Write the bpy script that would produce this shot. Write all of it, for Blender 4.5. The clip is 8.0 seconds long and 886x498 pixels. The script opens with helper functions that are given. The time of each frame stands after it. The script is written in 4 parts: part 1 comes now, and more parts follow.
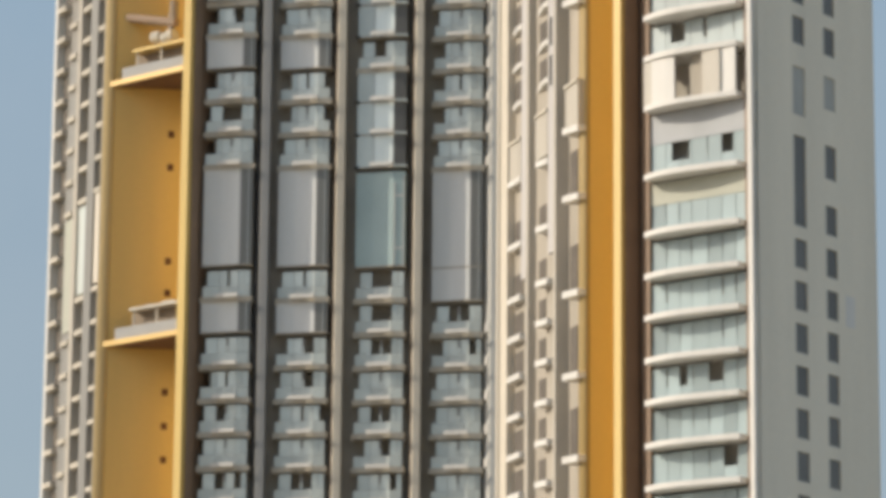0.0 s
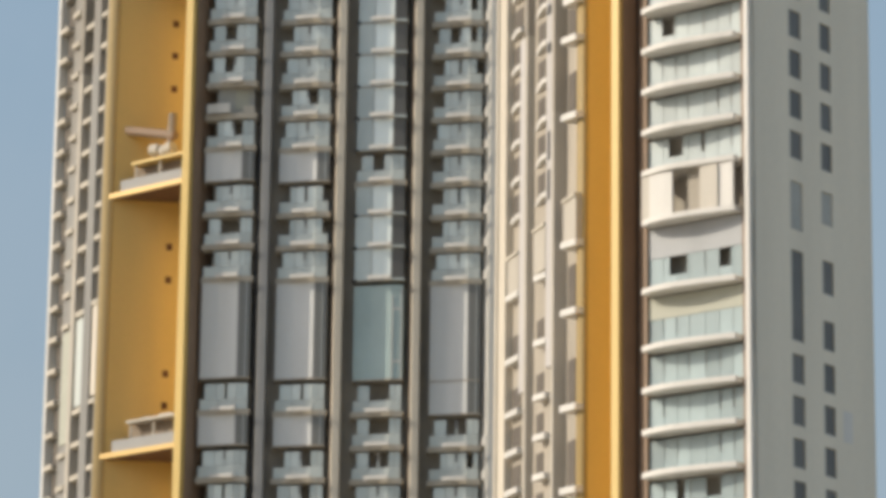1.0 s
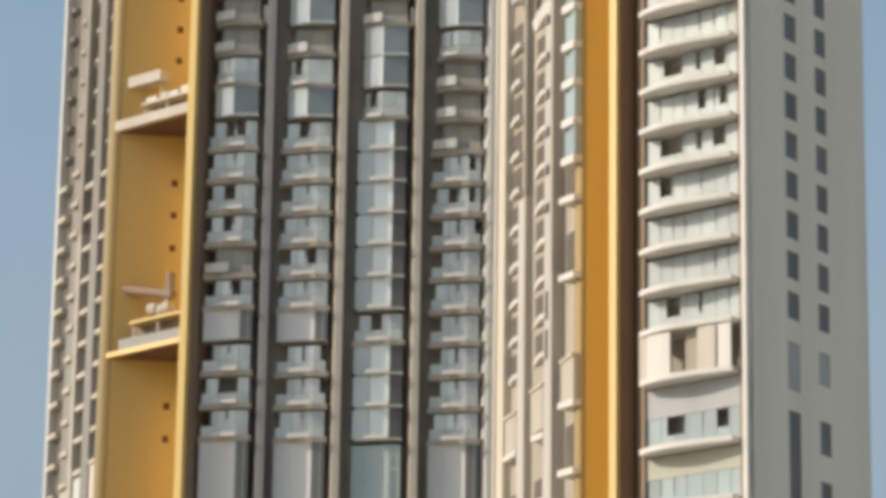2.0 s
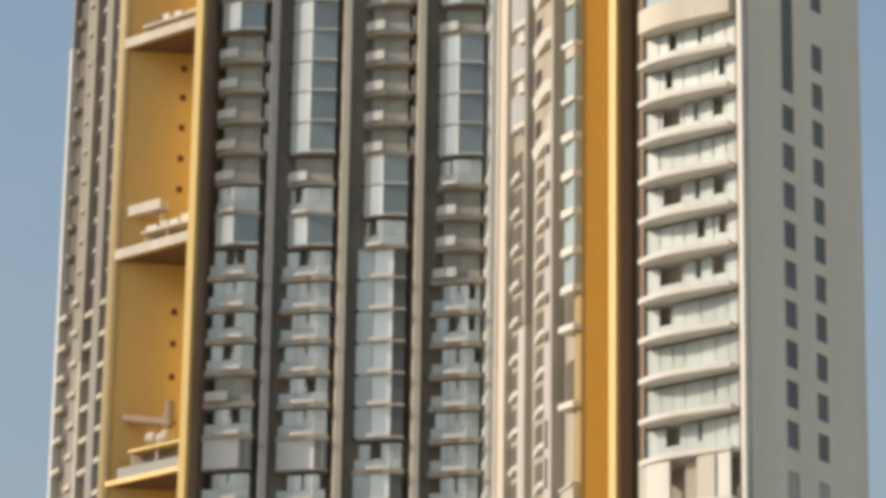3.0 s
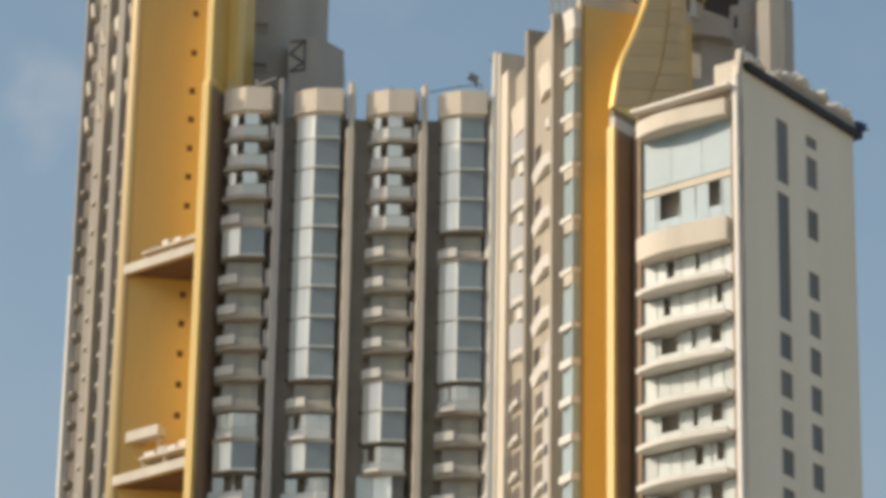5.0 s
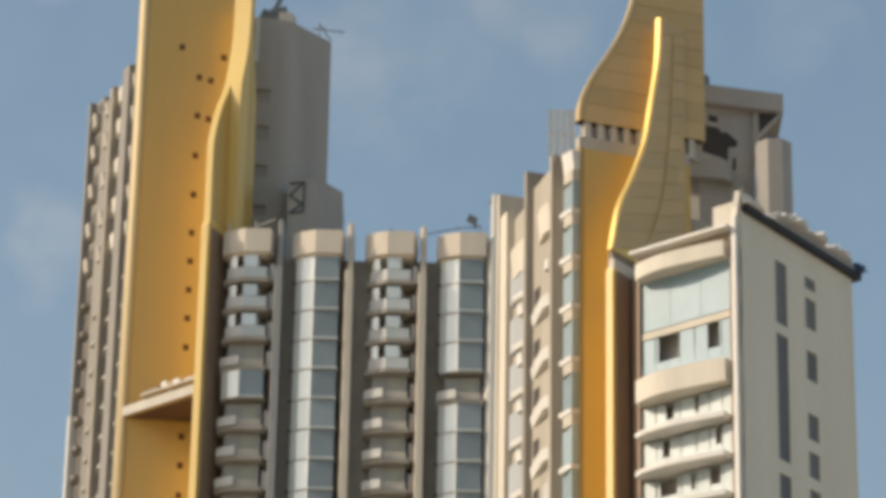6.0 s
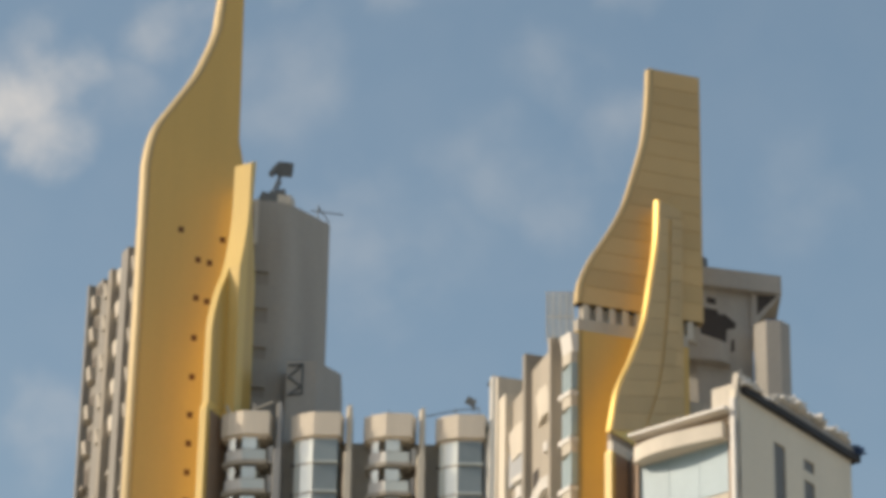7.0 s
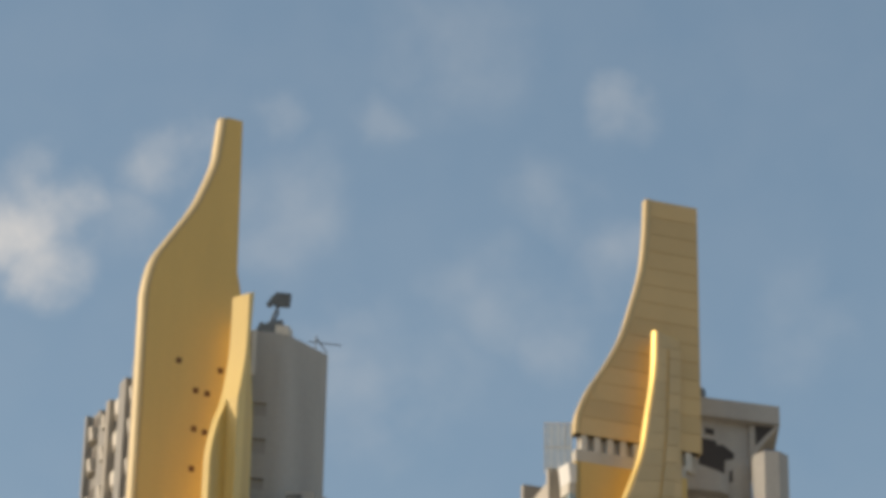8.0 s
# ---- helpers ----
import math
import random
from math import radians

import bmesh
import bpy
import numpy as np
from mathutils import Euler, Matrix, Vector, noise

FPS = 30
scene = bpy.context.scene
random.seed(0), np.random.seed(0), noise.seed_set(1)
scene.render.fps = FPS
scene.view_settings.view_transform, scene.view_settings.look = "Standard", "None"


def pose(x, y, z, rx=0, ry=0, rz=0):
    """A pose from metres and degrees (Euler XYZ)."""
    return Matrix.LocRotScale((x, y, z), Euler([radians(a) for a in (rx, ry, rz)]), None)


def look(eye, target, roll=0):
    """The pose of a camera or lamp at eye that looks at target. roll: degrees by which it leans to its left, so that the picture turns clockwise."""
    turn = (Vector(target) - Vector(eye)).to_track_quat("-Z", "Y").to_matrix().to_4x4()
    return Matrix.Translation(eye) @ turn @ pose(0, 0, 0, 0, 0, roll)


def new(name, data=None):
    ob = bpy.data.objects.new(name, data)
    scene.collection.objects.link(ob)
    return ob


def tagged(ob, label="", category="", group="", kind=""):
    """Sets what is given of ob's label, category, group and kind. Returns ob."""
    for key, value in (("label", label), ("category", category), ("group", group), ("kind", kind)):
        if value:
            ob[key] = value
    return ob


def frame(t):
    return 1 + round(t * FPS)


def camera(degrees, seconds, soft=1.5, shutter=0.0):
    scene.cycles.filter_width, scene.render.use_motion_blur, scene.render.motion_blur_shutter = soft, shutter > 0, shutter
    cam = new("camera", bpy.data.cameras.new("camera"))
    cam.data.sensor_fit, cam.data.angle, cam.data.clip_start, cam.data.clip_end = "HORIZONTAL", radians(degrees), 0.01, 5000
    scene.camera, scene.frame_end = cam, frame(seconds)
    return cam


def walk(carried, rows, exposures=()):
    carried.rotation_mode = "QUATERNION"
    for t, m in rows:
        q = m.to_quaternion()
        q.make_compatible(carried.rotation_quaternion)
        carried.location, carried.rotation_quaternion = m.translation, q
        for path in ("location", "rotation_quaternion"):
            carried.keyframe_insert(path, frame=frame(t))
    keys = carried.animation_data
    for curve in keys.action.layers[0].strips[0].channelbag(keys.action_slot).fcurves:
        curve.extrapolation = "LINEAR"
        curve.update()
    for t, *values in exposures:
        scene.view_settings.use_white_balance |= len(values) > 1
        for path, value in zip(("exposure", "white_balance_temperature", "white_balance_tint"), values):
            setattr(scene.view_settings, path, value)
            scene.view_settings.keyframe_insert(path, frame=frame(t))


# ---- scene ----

# ---- camera: it stands still and tilts up ----
EYE = 1.7
cam = camera(13.663, 8.0, soft=4.6)
ROWS = [  # seconds, turn to the right, tilt up, lean: degrees
    (0.0, 0.035, 12.719, 0.501), (0.5, 0.044, 13.464, 0.564), (1.0, 0.053, 14.478, 0.703), (1.5, 0.061, 15.727, 0.817),
    (1.7, 0.060, 16.235, 0.835), (2.8, 0.036, 18.600, 0.905), (3.0, 0.031, 18.951, 0.919), (3.5, 0.022, 19.815, 1.000),
    (4.0, 0.016, 20.678, 1.010), (4.5, 0.011, 21.545, 1.041), (4.7, 0.006, 21.913, 1.050), (5.8, -0.024, 24.129, 1.074),
    (6.0, -0.030, 24.654, 1.076), (6.5, -0.050, 26.067, 1.070), (7.0, -0.062, 27.475, 1.066), (7.5, -0.066, 28.696, 1.055),
    (8.0, -0.067, 29.499, 1.052),
]
walk(cam, [(t, pose(0, 0, EYE, 90 + tilt, 0, -turn) @ pose(0, 0, 0, 0, 0, lean)) for t, turn, tilt, lean in ROWS], [(0.0, 0.53, 6540, 9), (1.5, 0.53, 6580, 9), (3.0, 0.5, 6850, 10), (4.5, 0.5, 6950, 10), (6.5, 0.5, 7000, 10), (8.0, 0.5, 6950, 10)])

# ---- sky and sun ----
SUN_EL, SUN_AZ = 28.0, -98.0  # azimuth from +y towards +x
world = bpy.data.worlds.new("world")
scene.world = world
world.use_nodes = True
wn, wl = world.node_tree.nodes, world.node_tree.links
wn.clear()
w_out, w_bg = wn.new("ShaderNodeOutputWorld"), wn.new("ShaderNodeBackground")
sky = wn.new("ShaderNodeTexSky")
sky.sky_type, sky.sun_disc = "NISHITA", False
sky.sun_elevation, sky.sun_rotation = radians(SUN_EL), radians(SUN_AZ)
sky.air_density, sky.dust_density, sky.ozone_density = 1.0, 2.0, 1.0
w_bg.inputs["Strength"].default_value = 0.13
# soft, broken clouds and haze
w_geo, w_noise, w_hsv, w_mix = wn.new("ShaderNodeTexCoord"), wn.new("ShaderNodeTexNoise"), wn.new("ShaderNodeHueSaturation"), wn.new("ShaderNodeMix")
w_noise.inputs["Scale"].default_value, w_noise.inputs["Detail"].default_value = 44.0, 7
wl.new(w_geo.outputs["Generated"], w_noise.inputs["Vector"])
w_hsv.inputs["Hue"].default_value, w_hsv.inputs["Saturation"].default_value, w_hsv.inputs["Value"].default_value = 0.487, 0.97, 0.86
wl.new(sky.outputs[0], w_hsv.inputs["Color"])
w_warp, w_shift, w_size = wn.new("ShaderNodeTexNoise"), wn.new("ShaderNodeVectorMath"), wn.new("ShaderNodeVectorMath")
w_warp.inputs["Scale"].default_value, w_warp.inputs["Detail"].default_value = 34.0, 7
wl.new(w_geo.outputs["Generated"], w_warp.inputs["Vector"])
w_shift.operation, w_size.operation = "SUBTRACT", "MULTIPLY_ADD"
w_shift.inputs[1].default_value, w_size.inputs[1].default_value = (0.5, 0.5, 0.5), (0.038, 0.038, 0.038)
wl.new(w_warp.outputs["Color"], w_shift.inputs[0])
wl.new(w_shift.outputs[0], w_size.inputs[0])
wl.new(w_geo.outputs["Generated"], w_size.inputs[2])
total = None
for cx, cy, cz, wide, weight in ((-0.1095, 0.8620, 0.4950, 0.021, 0.9), (-0.1073, 0.8667, 0.4873, 0.018, 0.75), (-0.1185, 0.8622, 0.4925, 0.019, 0.9), (-0.0761, 0.8567, 0.5101, 0.018, 0.46),
                                 (-0.0503, 0.8506, 0.5234, 0.011, 0.20), (-0.0445, 0.866, 0.498, 0.024, 0.20), (-0.0175, 0.8541, 0.5199, 0.012, 0.14), (0.0005, 0.844, 0.5364, 0.026, 0.14),
                                 (0.0483, 0.849, 0.5262, 0.013, 0.27), (0.0264, 0.8625, 0.5054, 0.017, 0.15), (0.0396, 0.8708, 0.4901, 0.017, 0.20), (0.0139, 0.8775, 0.4794, 0.022, 0.16),
                                 (0.0278, 0.88, 0.4741, 0.020, 0.16), (-0.0162, 0.8885, 0.4587, 0.030, 0.17), (-0.030, 0.884, 0.468, 0.018, 0.20), (-0.0869, 0.8655, 0.4933, 0.017, 0.20), (-0.1103, 0.9034, 0.4145, 0.016, 0.24), (0.094, 0.8756, 0.4715, 0.020, 0.12)):
    near_c, fade = wn.new("ShaderNodeVectorMath"), wn.new("ShaderNodeMapRange")
    near_c.operation, fade.interpolation_type = "DISTANCE", "SMOOTHSTEP"
    near_c.inputs[1].default_value = Vector((cx, cy, cz)).normalized()
    wl.new(w_size.outputs[0], near_c.inputs[0])
    fade.inputs["From Min"].default_value, fade.inputs["From Max"].default_value = wide, wide * 0.2
    fade.inputs["To Max"].default_value = weight
    wl.new(near_c.outputs["Value"], fade.inputs["Value"])
    if total is None:
        total = fade.outputs[0]
    else:
        plus = wn.new("ShaderNodeMath")
        plus.operation = "MAXIMUM"
        wl.new(total, plus.inputs[0])
        wl.new(fade.outputs[0], plus.inputs[1])
        total = plus.outputs[0]
w_break, w_mul, w_add = wn.new("ShaderNodeMapRange"), wn.new("ShaderNodeMath"), wn.new("ShaderNodeMath")
w_break.inputs["From Min"].default_value, w_break.inputs["From Max"].default_value = 0.30, 0.64
w_break.inputs["To Min"].default_value = 0.22
wl.new(w_noise.outputs["Fac"], w_break.inputs["Value"])
w_mul.operation, w_add.operation = "MULTIPLY", "MULTIPLY_ADD"
wl.new(w_break.outputs[0], w_mul.inputs[0])
wl.new(total, w_mul.inputs[1])
w_add.inputs[1].default_value = 0.045
wl.new(w_break.outputs[0], w_add.inputs[0])
wl.new(w_mul.outputs[0], w_add.inputs[2])
w_mix.data_type = "RGBA"
w_mix.inputs["B"].default_value = (3.4, 3.42, 3.5, 1)
wl.new(w_add.outputs[0], w_mix.inputs["Factor"])
# greyer haze low in the sky
w_xyz, w_low, w_haze = wn.new("ShaderNodeSeparateXYZ"), wn.new("ShaderNodeMapRange"), wn.new("ShaderNodeMix")
w_low.interpolation_type = "SMOOTHSTEP"
w_low.inputs["From Min"].default_value, w_low.inputs["From Max"].default_value = 0.45, 0.18
w_low.inputs["To Max"].default_value = 0.7
w_haze.data_type = "RGBA"
w_haze.inputs["B"].default_value = (1.66, 2.02, 2.42, 1)
wl.new(w_geo.outputs["Generated"], w_xyz.inputs[0])
wl.new(w_xyz.outputs["Z"], w_low.inputs["Value"])
wl.new(w_low.outputs[0], w_haze.inputs["Factor"])
wl.new(w_hsv.outputs[0], w_haze.inputs["A"])
wl.new(w_haze.outputs["Result"], w_mix.inputs["A"])
wl.new(w_mix.outputs["Result"], w_bg.inputs["Color"])
wl.new(w_bg.outputs[0], w_out.inputs["Surface"])
sun = new("sun", bpy.data.lights.new("sun", "SUN"))
sun.data.energy, sun.data.angle, sun.data.color = 2.0, radians(0.6), (1.0, 0.90, 0.74)
SUN_DIR = Vector((math.sin(radians(SUN_AZ)) * math.cos(radians(SUN_EL)), math.cos(radians(SUN_AZ)) * math.cos(radians(SUN_EL)), math.sin(radians(SUN_EL))))
sun.matrix_world = look(SUN_DIR * 400, (0, 0, 0))

# ---- materials ----
def material(name, colour, rough=0.7, metal=0.0, vary=0.12, scale=0.6, streak=0.0, bump=0.0, spec=0.5, rnd=0.0):
    m = bpy.data.materials.new(name)
    m.use_nodes = True
    n, l = m.node_tree.nodes, m.node_tree.links
    bsdf = n["Principled BSDF"]
    bsdf.inputs["Roughness"].default_value = rough
    bsdf.inputs["Metallic"].default_value = metal
    bsdf.inputs["Specular IOR Level"].default_value = spec
    geo = n.new("ShaderNodeNewGeometry")
    big, fine, ramp, mix = n.new("ShaderNodeTexNoise"), n.new("ShaderNodeTexNoise"), n.new("ShaderNodeMapRange"), n.new("ShaderNodeMix")
    tall = n.new("ShaderNodeMapping")
    tall.inputs["Scale"].default_value = (1, 1, 0.12 if streak else 1)
    l.new(geo.outputs["Position"], tall.inputs["Vector"])
    l.new(tall.outputs[0], big.inputs["Vector"])
    l.new(geo.outputs["Position"], fine.inputs["Vector"])
    big.inputs["Scale"].default_value, big.inputs["Detail"].default_value = scale, 4
    fine.inputs["Scale"].default_value, fine.inputs["Detail"].default_value = scale * 9, 3
    add = n.new("ShaderNodeMath")
    add.operation = "MULTIPLY_ADD"
    add.inputs[1].default_value = 0.35
    l.new(fine.outputs["Fac"], add.inputs[0])
    l.new(big.outputs["Fac"], add.inputs[2])
    ramp.inputs["From Min"].default_value, ramp.inputs["From Max"].default_value = 0.4, 1.0
    l.new(add.outputs[0], ramp.inputs["Value"])
    mix.data_type = "RGBA"
    lo = [c * (1 - vary - streak) for c in colour]
    hi = [min(1, c * (1 + vary)) for c in colour]
    mix.inputs["A"].default_value, mix.inputs["B"].default_value = (*lo, 1), (*hi, 1)
    l.new(ramp.outputs[0], mix.inputs["Factor"])
    last = mix.outputs["Result"]
    if rnd:
        info, hsv, rng = n.new("ShaderNodeObjectInfo"), n.new("ShaderNodeHueSaturation"), n.new("ShaderNodeMapRange")
        rng.inputs["To Min"].default_value, rng.inputs["To Max"].default_value = 1 - rnd, 1 + rnd
        l.new(info.outputs["Random"], rng.inputs["Value"])
        l.new(rng.outputs[0], hsv.inputs["Value"])
        l.new(last, hsv.inputs["Color"])
        last = hsv.outputs[0]
    l.new(last, bsdf.inputs["Base Color"])
    if bump:
        b = n.new("ShaderNodeBump")
        b.inputs["Strength"].default_value, b.inputs["Distance"].default_value = bump, 0.05
        l.new(add.outputs[0], b.inputs["Height"])
        l.new(b.outputs[0], bsdf.inputs["Normal"])
    return m


CREAM = material("cream_paint", (0.62, 0.57, 0.49), 0.75, vary=0.08, streak=0.10, bump=0.2)
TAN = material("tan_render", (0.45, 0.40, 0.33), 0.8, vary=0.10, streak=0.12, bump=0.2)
WHITE = material("white_paint", (0.74, 0.71, 0.66), 0.6, vary=0.05, streak=0.08, bump=0.1)
GREY = material("grey_render", (0.80, 0.735, 0.61), 0.85, vary=0.05, scale=0.25, streak=0.05, bump=0.2)
CORE = material("grey_concrete", (0.41, 0.385, 0.35), 0.85, vary=0.10, scale=0.3, streak=0.1, bump=0.3)
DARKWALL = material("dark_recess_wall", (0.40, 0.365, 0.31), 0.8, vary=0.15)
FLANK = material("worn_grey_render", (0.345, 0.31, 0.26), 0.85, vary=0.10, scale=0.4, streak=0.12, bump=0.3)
DUSK = material("dull_shade_render", (0.30, 0.29, 0.27), 0.85, vary=0.10, scale=0.4, streak=0.12, bump=0.3)
UMBER = material("umber_shade_render", (0.31, 0.29, 0.26), 0.85, vary=0.12, scale=0.4, streak=0.15, bump=0.3)
LEDGE = material("weathered_ledge", (0.60, 0.545, 0.455), 0.85, vary=0.12, scale=0.8, streak=0.12, bump=0.3)
PILAR = material("pale_cream_paint", (0.68, 0.61, 0.50), 0.7, vary=0.06, scale=0.4, streak=0.08)
DULL = material("dull_grey_panel", (0.33, 0.325, 0.315), 0.6, vary=0.06, scale=0.6)
CLOUDY = material("cloudy_screen_glass", (0.62, 0.66, 0.66), 0.3, vary=0.06, scale=0.8)
CLOUDY.node_tree.nodes["Principled BSDF"].inputs["Alpha"].default_value = 0.5
OLIVE = material("sage_panel", (0.46, 0.46, 0.38), 0.6, vary=0.06, scale=0.6)
STONE = material("weathered_cream_paint", (0.52, 0.475, 0.405), 0.8, vary=0.08, scale=0.5, streak=0.12, bump=0.2)
SMOKE = material("smoky_glass", (0.15, 0.145, 0.135), 0.4, vary=0.1, spec=0.3, rnd=0.15)
BUFF = material("buff_paint", (0.71, 0.645, 0.545), 0.75, vary=0.07, scale=0.4, streak=0.10, bump=0.2)
SPANDREL = material("light_grey_spandrel", (0.43, 0.44, 0.45), 0.6, vary=0.06, scale=0.5, streak=0.06)
HOLLOW = material("brown_shade_and_goods", (0.31, 0.245, 0.18), 0.85, vary=0.12, scale=0.5, streak=0.1)
ASH = material("pale_ash_paint", (0.68, 0.66, 0.61), 0.7, vary=0.06, scale=0.4, streak=0.08)
VENT = material("gold_lit_opening", (0.14, 0.055, 0.02), 0.8, vary=0.2)
SOOT = material("soot_black_metal", (0.03, 0.03, 0.035), 0.7, vary=0.3)
GLOOM = material("dark_room_and_gap_shade", (0.14, 0.12, 0.10), 0.8, vary=0.2)
BROWN = material("brown_shade_and_crane_paint", (0.29, 0.20, 0.135), 0.7, vary=0.1)
# one gold in several tones: rims and edges hold sunlight in their colour
PALEGOLD = material("sunlit_rim_gold", (0.52, 0.395, 0.20), 0.5, metal=0.1, vary=0.06, scale=0.3, streak=0.06)
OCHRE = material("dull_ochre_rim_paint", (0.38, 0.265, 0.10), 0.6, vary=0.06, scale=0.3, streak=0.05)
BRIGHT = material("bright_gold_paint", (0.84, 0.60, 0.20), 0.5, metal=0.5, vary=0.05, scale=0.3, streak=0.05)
SUNNY = material("sunlit_edge_and_deck_gold", (0.80, 0.565, 0.19), 0.5, vary=0.05, scale=0.3, streak=0.05)
RUST_SHADE = material("rust_and_soffit_shade", (0.17, 0.095, 0.06), 0.8, vary=0.15, scale=0.4)
PEACH = material("peach_paint", (0.80, 0.70, 0.57), 0.75, vary=0.07, scale=0.4, streak=0.10, bump=0.2)
BLUE = material("blue_sheet", (0.05, 0.10, 0.22), 0.6, vary=0.15)
GOLD = material("gold_paint", (0.65, 0.42, 0.11), 0.44, metal=0.12, vary=0.06, scale=0.3, streak=0.05, spec=0.85)
GOLDTILE = material("gold_cladding", (0.60, 0.415, 0.19), 0.48, metal=0.1, vary=0.06, scale=0.3, rnd=0.07)
TEAL = material("teal_glass", (0.34, 0.415, 0.425), 0.25, vary=0.06, scale=0.5, spec=0.4, rnd=0.22)
# crown panes: the sky's reflection is mixed into the blue base
BLUEGLASS = material("sky_sheen_blue_glass", (0.285, 0.395, 0.455), 0.35, vary=0.10, scale=0.25, spec=0.25, rnd=0.06)
SHADE = material("grey_tinted_glass", (0.65, 0.68, 0.63), 0.25, metal=0.2, vary=0.08, scale=0.5, spec=0.6, rnd=0.15)
PALE = material("bright_facet_glass", (0.85, 0.88, 0.82), 0.22, metal=0.25, vary=0.05, scale=0.4, spec=0.6, rnd=0.10)
FROST = material("frosted_pale_glass", (0.40, 0.455, 0.455), 0.3, vary=0.06, scale=0.5, spec=0.4, rnd=0.14)
DEEP = material("deep_teal_glass", (0.45, 0.55, 0.53), 0.15, vary=0.08, scale=0.3, spec=0.6)
LILAC = material("lilac_grey_duct", (0.56, 0.53, 0.51), 0.7, vary=0.06, scale=0.5, streak=0.08)
NAVY = material("dark_facet_glass", (0.26, 0.30, 0.305), 0.06, vary=0.10, scale=0.4, spec=0.9, rnd=0.15)
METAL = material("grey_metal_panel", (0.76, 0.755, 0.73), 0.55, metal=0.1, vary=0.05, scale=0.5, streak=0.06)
GUARD = material("pale_grey_guard", (0.65, 0.68, 0.635), 0.4, metal=0.15, vary=0.06, scale=0.5, streak=0.06, rnd=0.10)
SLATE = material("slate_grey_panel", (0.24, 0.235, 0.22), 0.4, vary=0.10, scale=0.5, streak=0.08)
LOUVRE = material("grey_louvre", (0.41, 0.405, 0.37), 0.5, vary=0.10, scale=0.8)
BLACK = material("dark_opening", (0.05, 0.042, 0.038), 0.8, vary=0.2)
STEEL = material("weathered_steel", (0.14, 0.155, 0.165), 0.6, metal=0.4, vary=0.2)
GROUND = material("dusty_ground", (0.42, 0.36, 0.27), 0.95, vary=0.25, scale=0.02, bump=0.3)


# ---- building blocks ----
def prism(bm, pts, z0, z1):
    """A closed upright block over a plan outline."""
    area = sum(pts[i][0] * pts[(i + 1) % len(pts)][1] - pts[(i + 1) % len(pts)][0] * pts[i][1] for i in range(len(pts)))
    if area < 0:
        pts = pts[::-1]
    lo = [bm.verts.new((x, y, z0)) for x, y in pts]
    hi = [bm.verts.new((x, y, z1)) for x, y in pts]
    bm.faces.new(lo[::-1])
    bm.faces.new(hi)
    for i in range(len(pts)):
        j = (i + 1) % len(pts)
        bm.faces.new((lo[i], lo[j], hi[j], hi[i]))


class Line:
    """A line in plan: at(s, out) is s metres along it and out metres off its outer side."""

    def __init__(self, p, d, n):
        k = math.hypot(*d)
        self.p, self.d, k2 = p, (d[0] / k, d[1] / k), math.hypot(*n)
        self.n = (n[0] / k2, n[1] / k2)

    def at(self, s, out=0.0):
        return (self.p[0] + s * self.d[0] + out * self.n[0], self.p[1] + s * self.d[1] + out * self.n[1])

    def block(self, bm, s0, s1, o0, o1, z0, z1):
        prism(bm, [self.at(s0, o0), self.at(s1, o0), self.at(s1, o1), self.at(s0, o1)], z0, z1)


def plate(bm, line, outline, thick, out=0.0):
    """A flat plate on a line, cut to an outline of (s, z), that reaches back from out by thick."""
    front = [bm.verts.new((*line.at(s, out), z)) for s, z in outline]
    back = [bm.verts.new((*line.at(s, out - thick), z)) for s, z in outline]
    bm.faces.new(front)
    bm.faces.new(back[::-1])
    for i in range(len(outline)):
        j = (i + 1) % len(outline)
        bm.faces.new((front[j], front[i], back[i], back[j]))
    bmesh.ops.recalc_face_normals(bm, faces=bm.faces)


def mesh_of(bm, mat, bevel=0.0, smooth=False):
    if bevel:
        edges = [e for e in bm.edges if len(e.link_faces) == 2 and e.calc_face_angle(0) > 0.5]
        bmesh.ops.bevel(bm, geom=edges, offset=bevel, segments=2, affect="EDGES", clamp_overlap=True)
    me = bpy.data.meshes.new("mesh")
    bm.to_mesh(me)
    bm.free()
    me.materials.append(mat)
    if smooth:
        for poly in me.polygons:
            poly.use_smooth = True
    return me


def hang(name, me, parent, loc=(0, 0, 0), label=""):
    ob = new(name, me)
    ob.parent, ob.location = parent, loc
    return tagged(ob, label) if label else ob


def part(name, bm, mat, parent, label="", bevel=0.0, loc=None):
    """A bmesh in world coordinates as one part of a thing."""
    at = loc if loc is not None else (-parent.location.x, -parent.location.y, -parent.location.z)
    return hang(name, mesh_of(bm, mat, bevel), parent, at, label)


def rod(bm, a, b, r, sides=6):
    """A round bar from a to b."""
    a, b = Vector(a), Vector(b)
    d = b - a
    m = Matrix.Translation((a + b) / 2) @ d.to_track_quat("Z", "Y").to_matrix().to_4x4()
    bmesh.ops.create_cone(bm, cap_ends=True, segments=sides, radius1=r, radius2=r, depth=d.length, matrix=m)


def smooth_curve(pts, n=6):
    """A soft curve through points."""
    out = []
    for i in range(len(pts) - 1):
        p0, p1, p2, p3 = pts[max(i - 1, 0)], pts[i], pts[i + 1], pts[min(i + 2, len(pts) - 1)]
        for k in range(n):
            t = k / n
            out.append(tuple(0.5 * (2 * b + (c - a) * t + (2 * a - 5 * b + 4 * c - d) * t * t + (3 * b - a - 3 * c + d) * t ** 3) for a, b, c, d in zip(p0, p1, p2, p3)))
    return out + [pts[-1]]


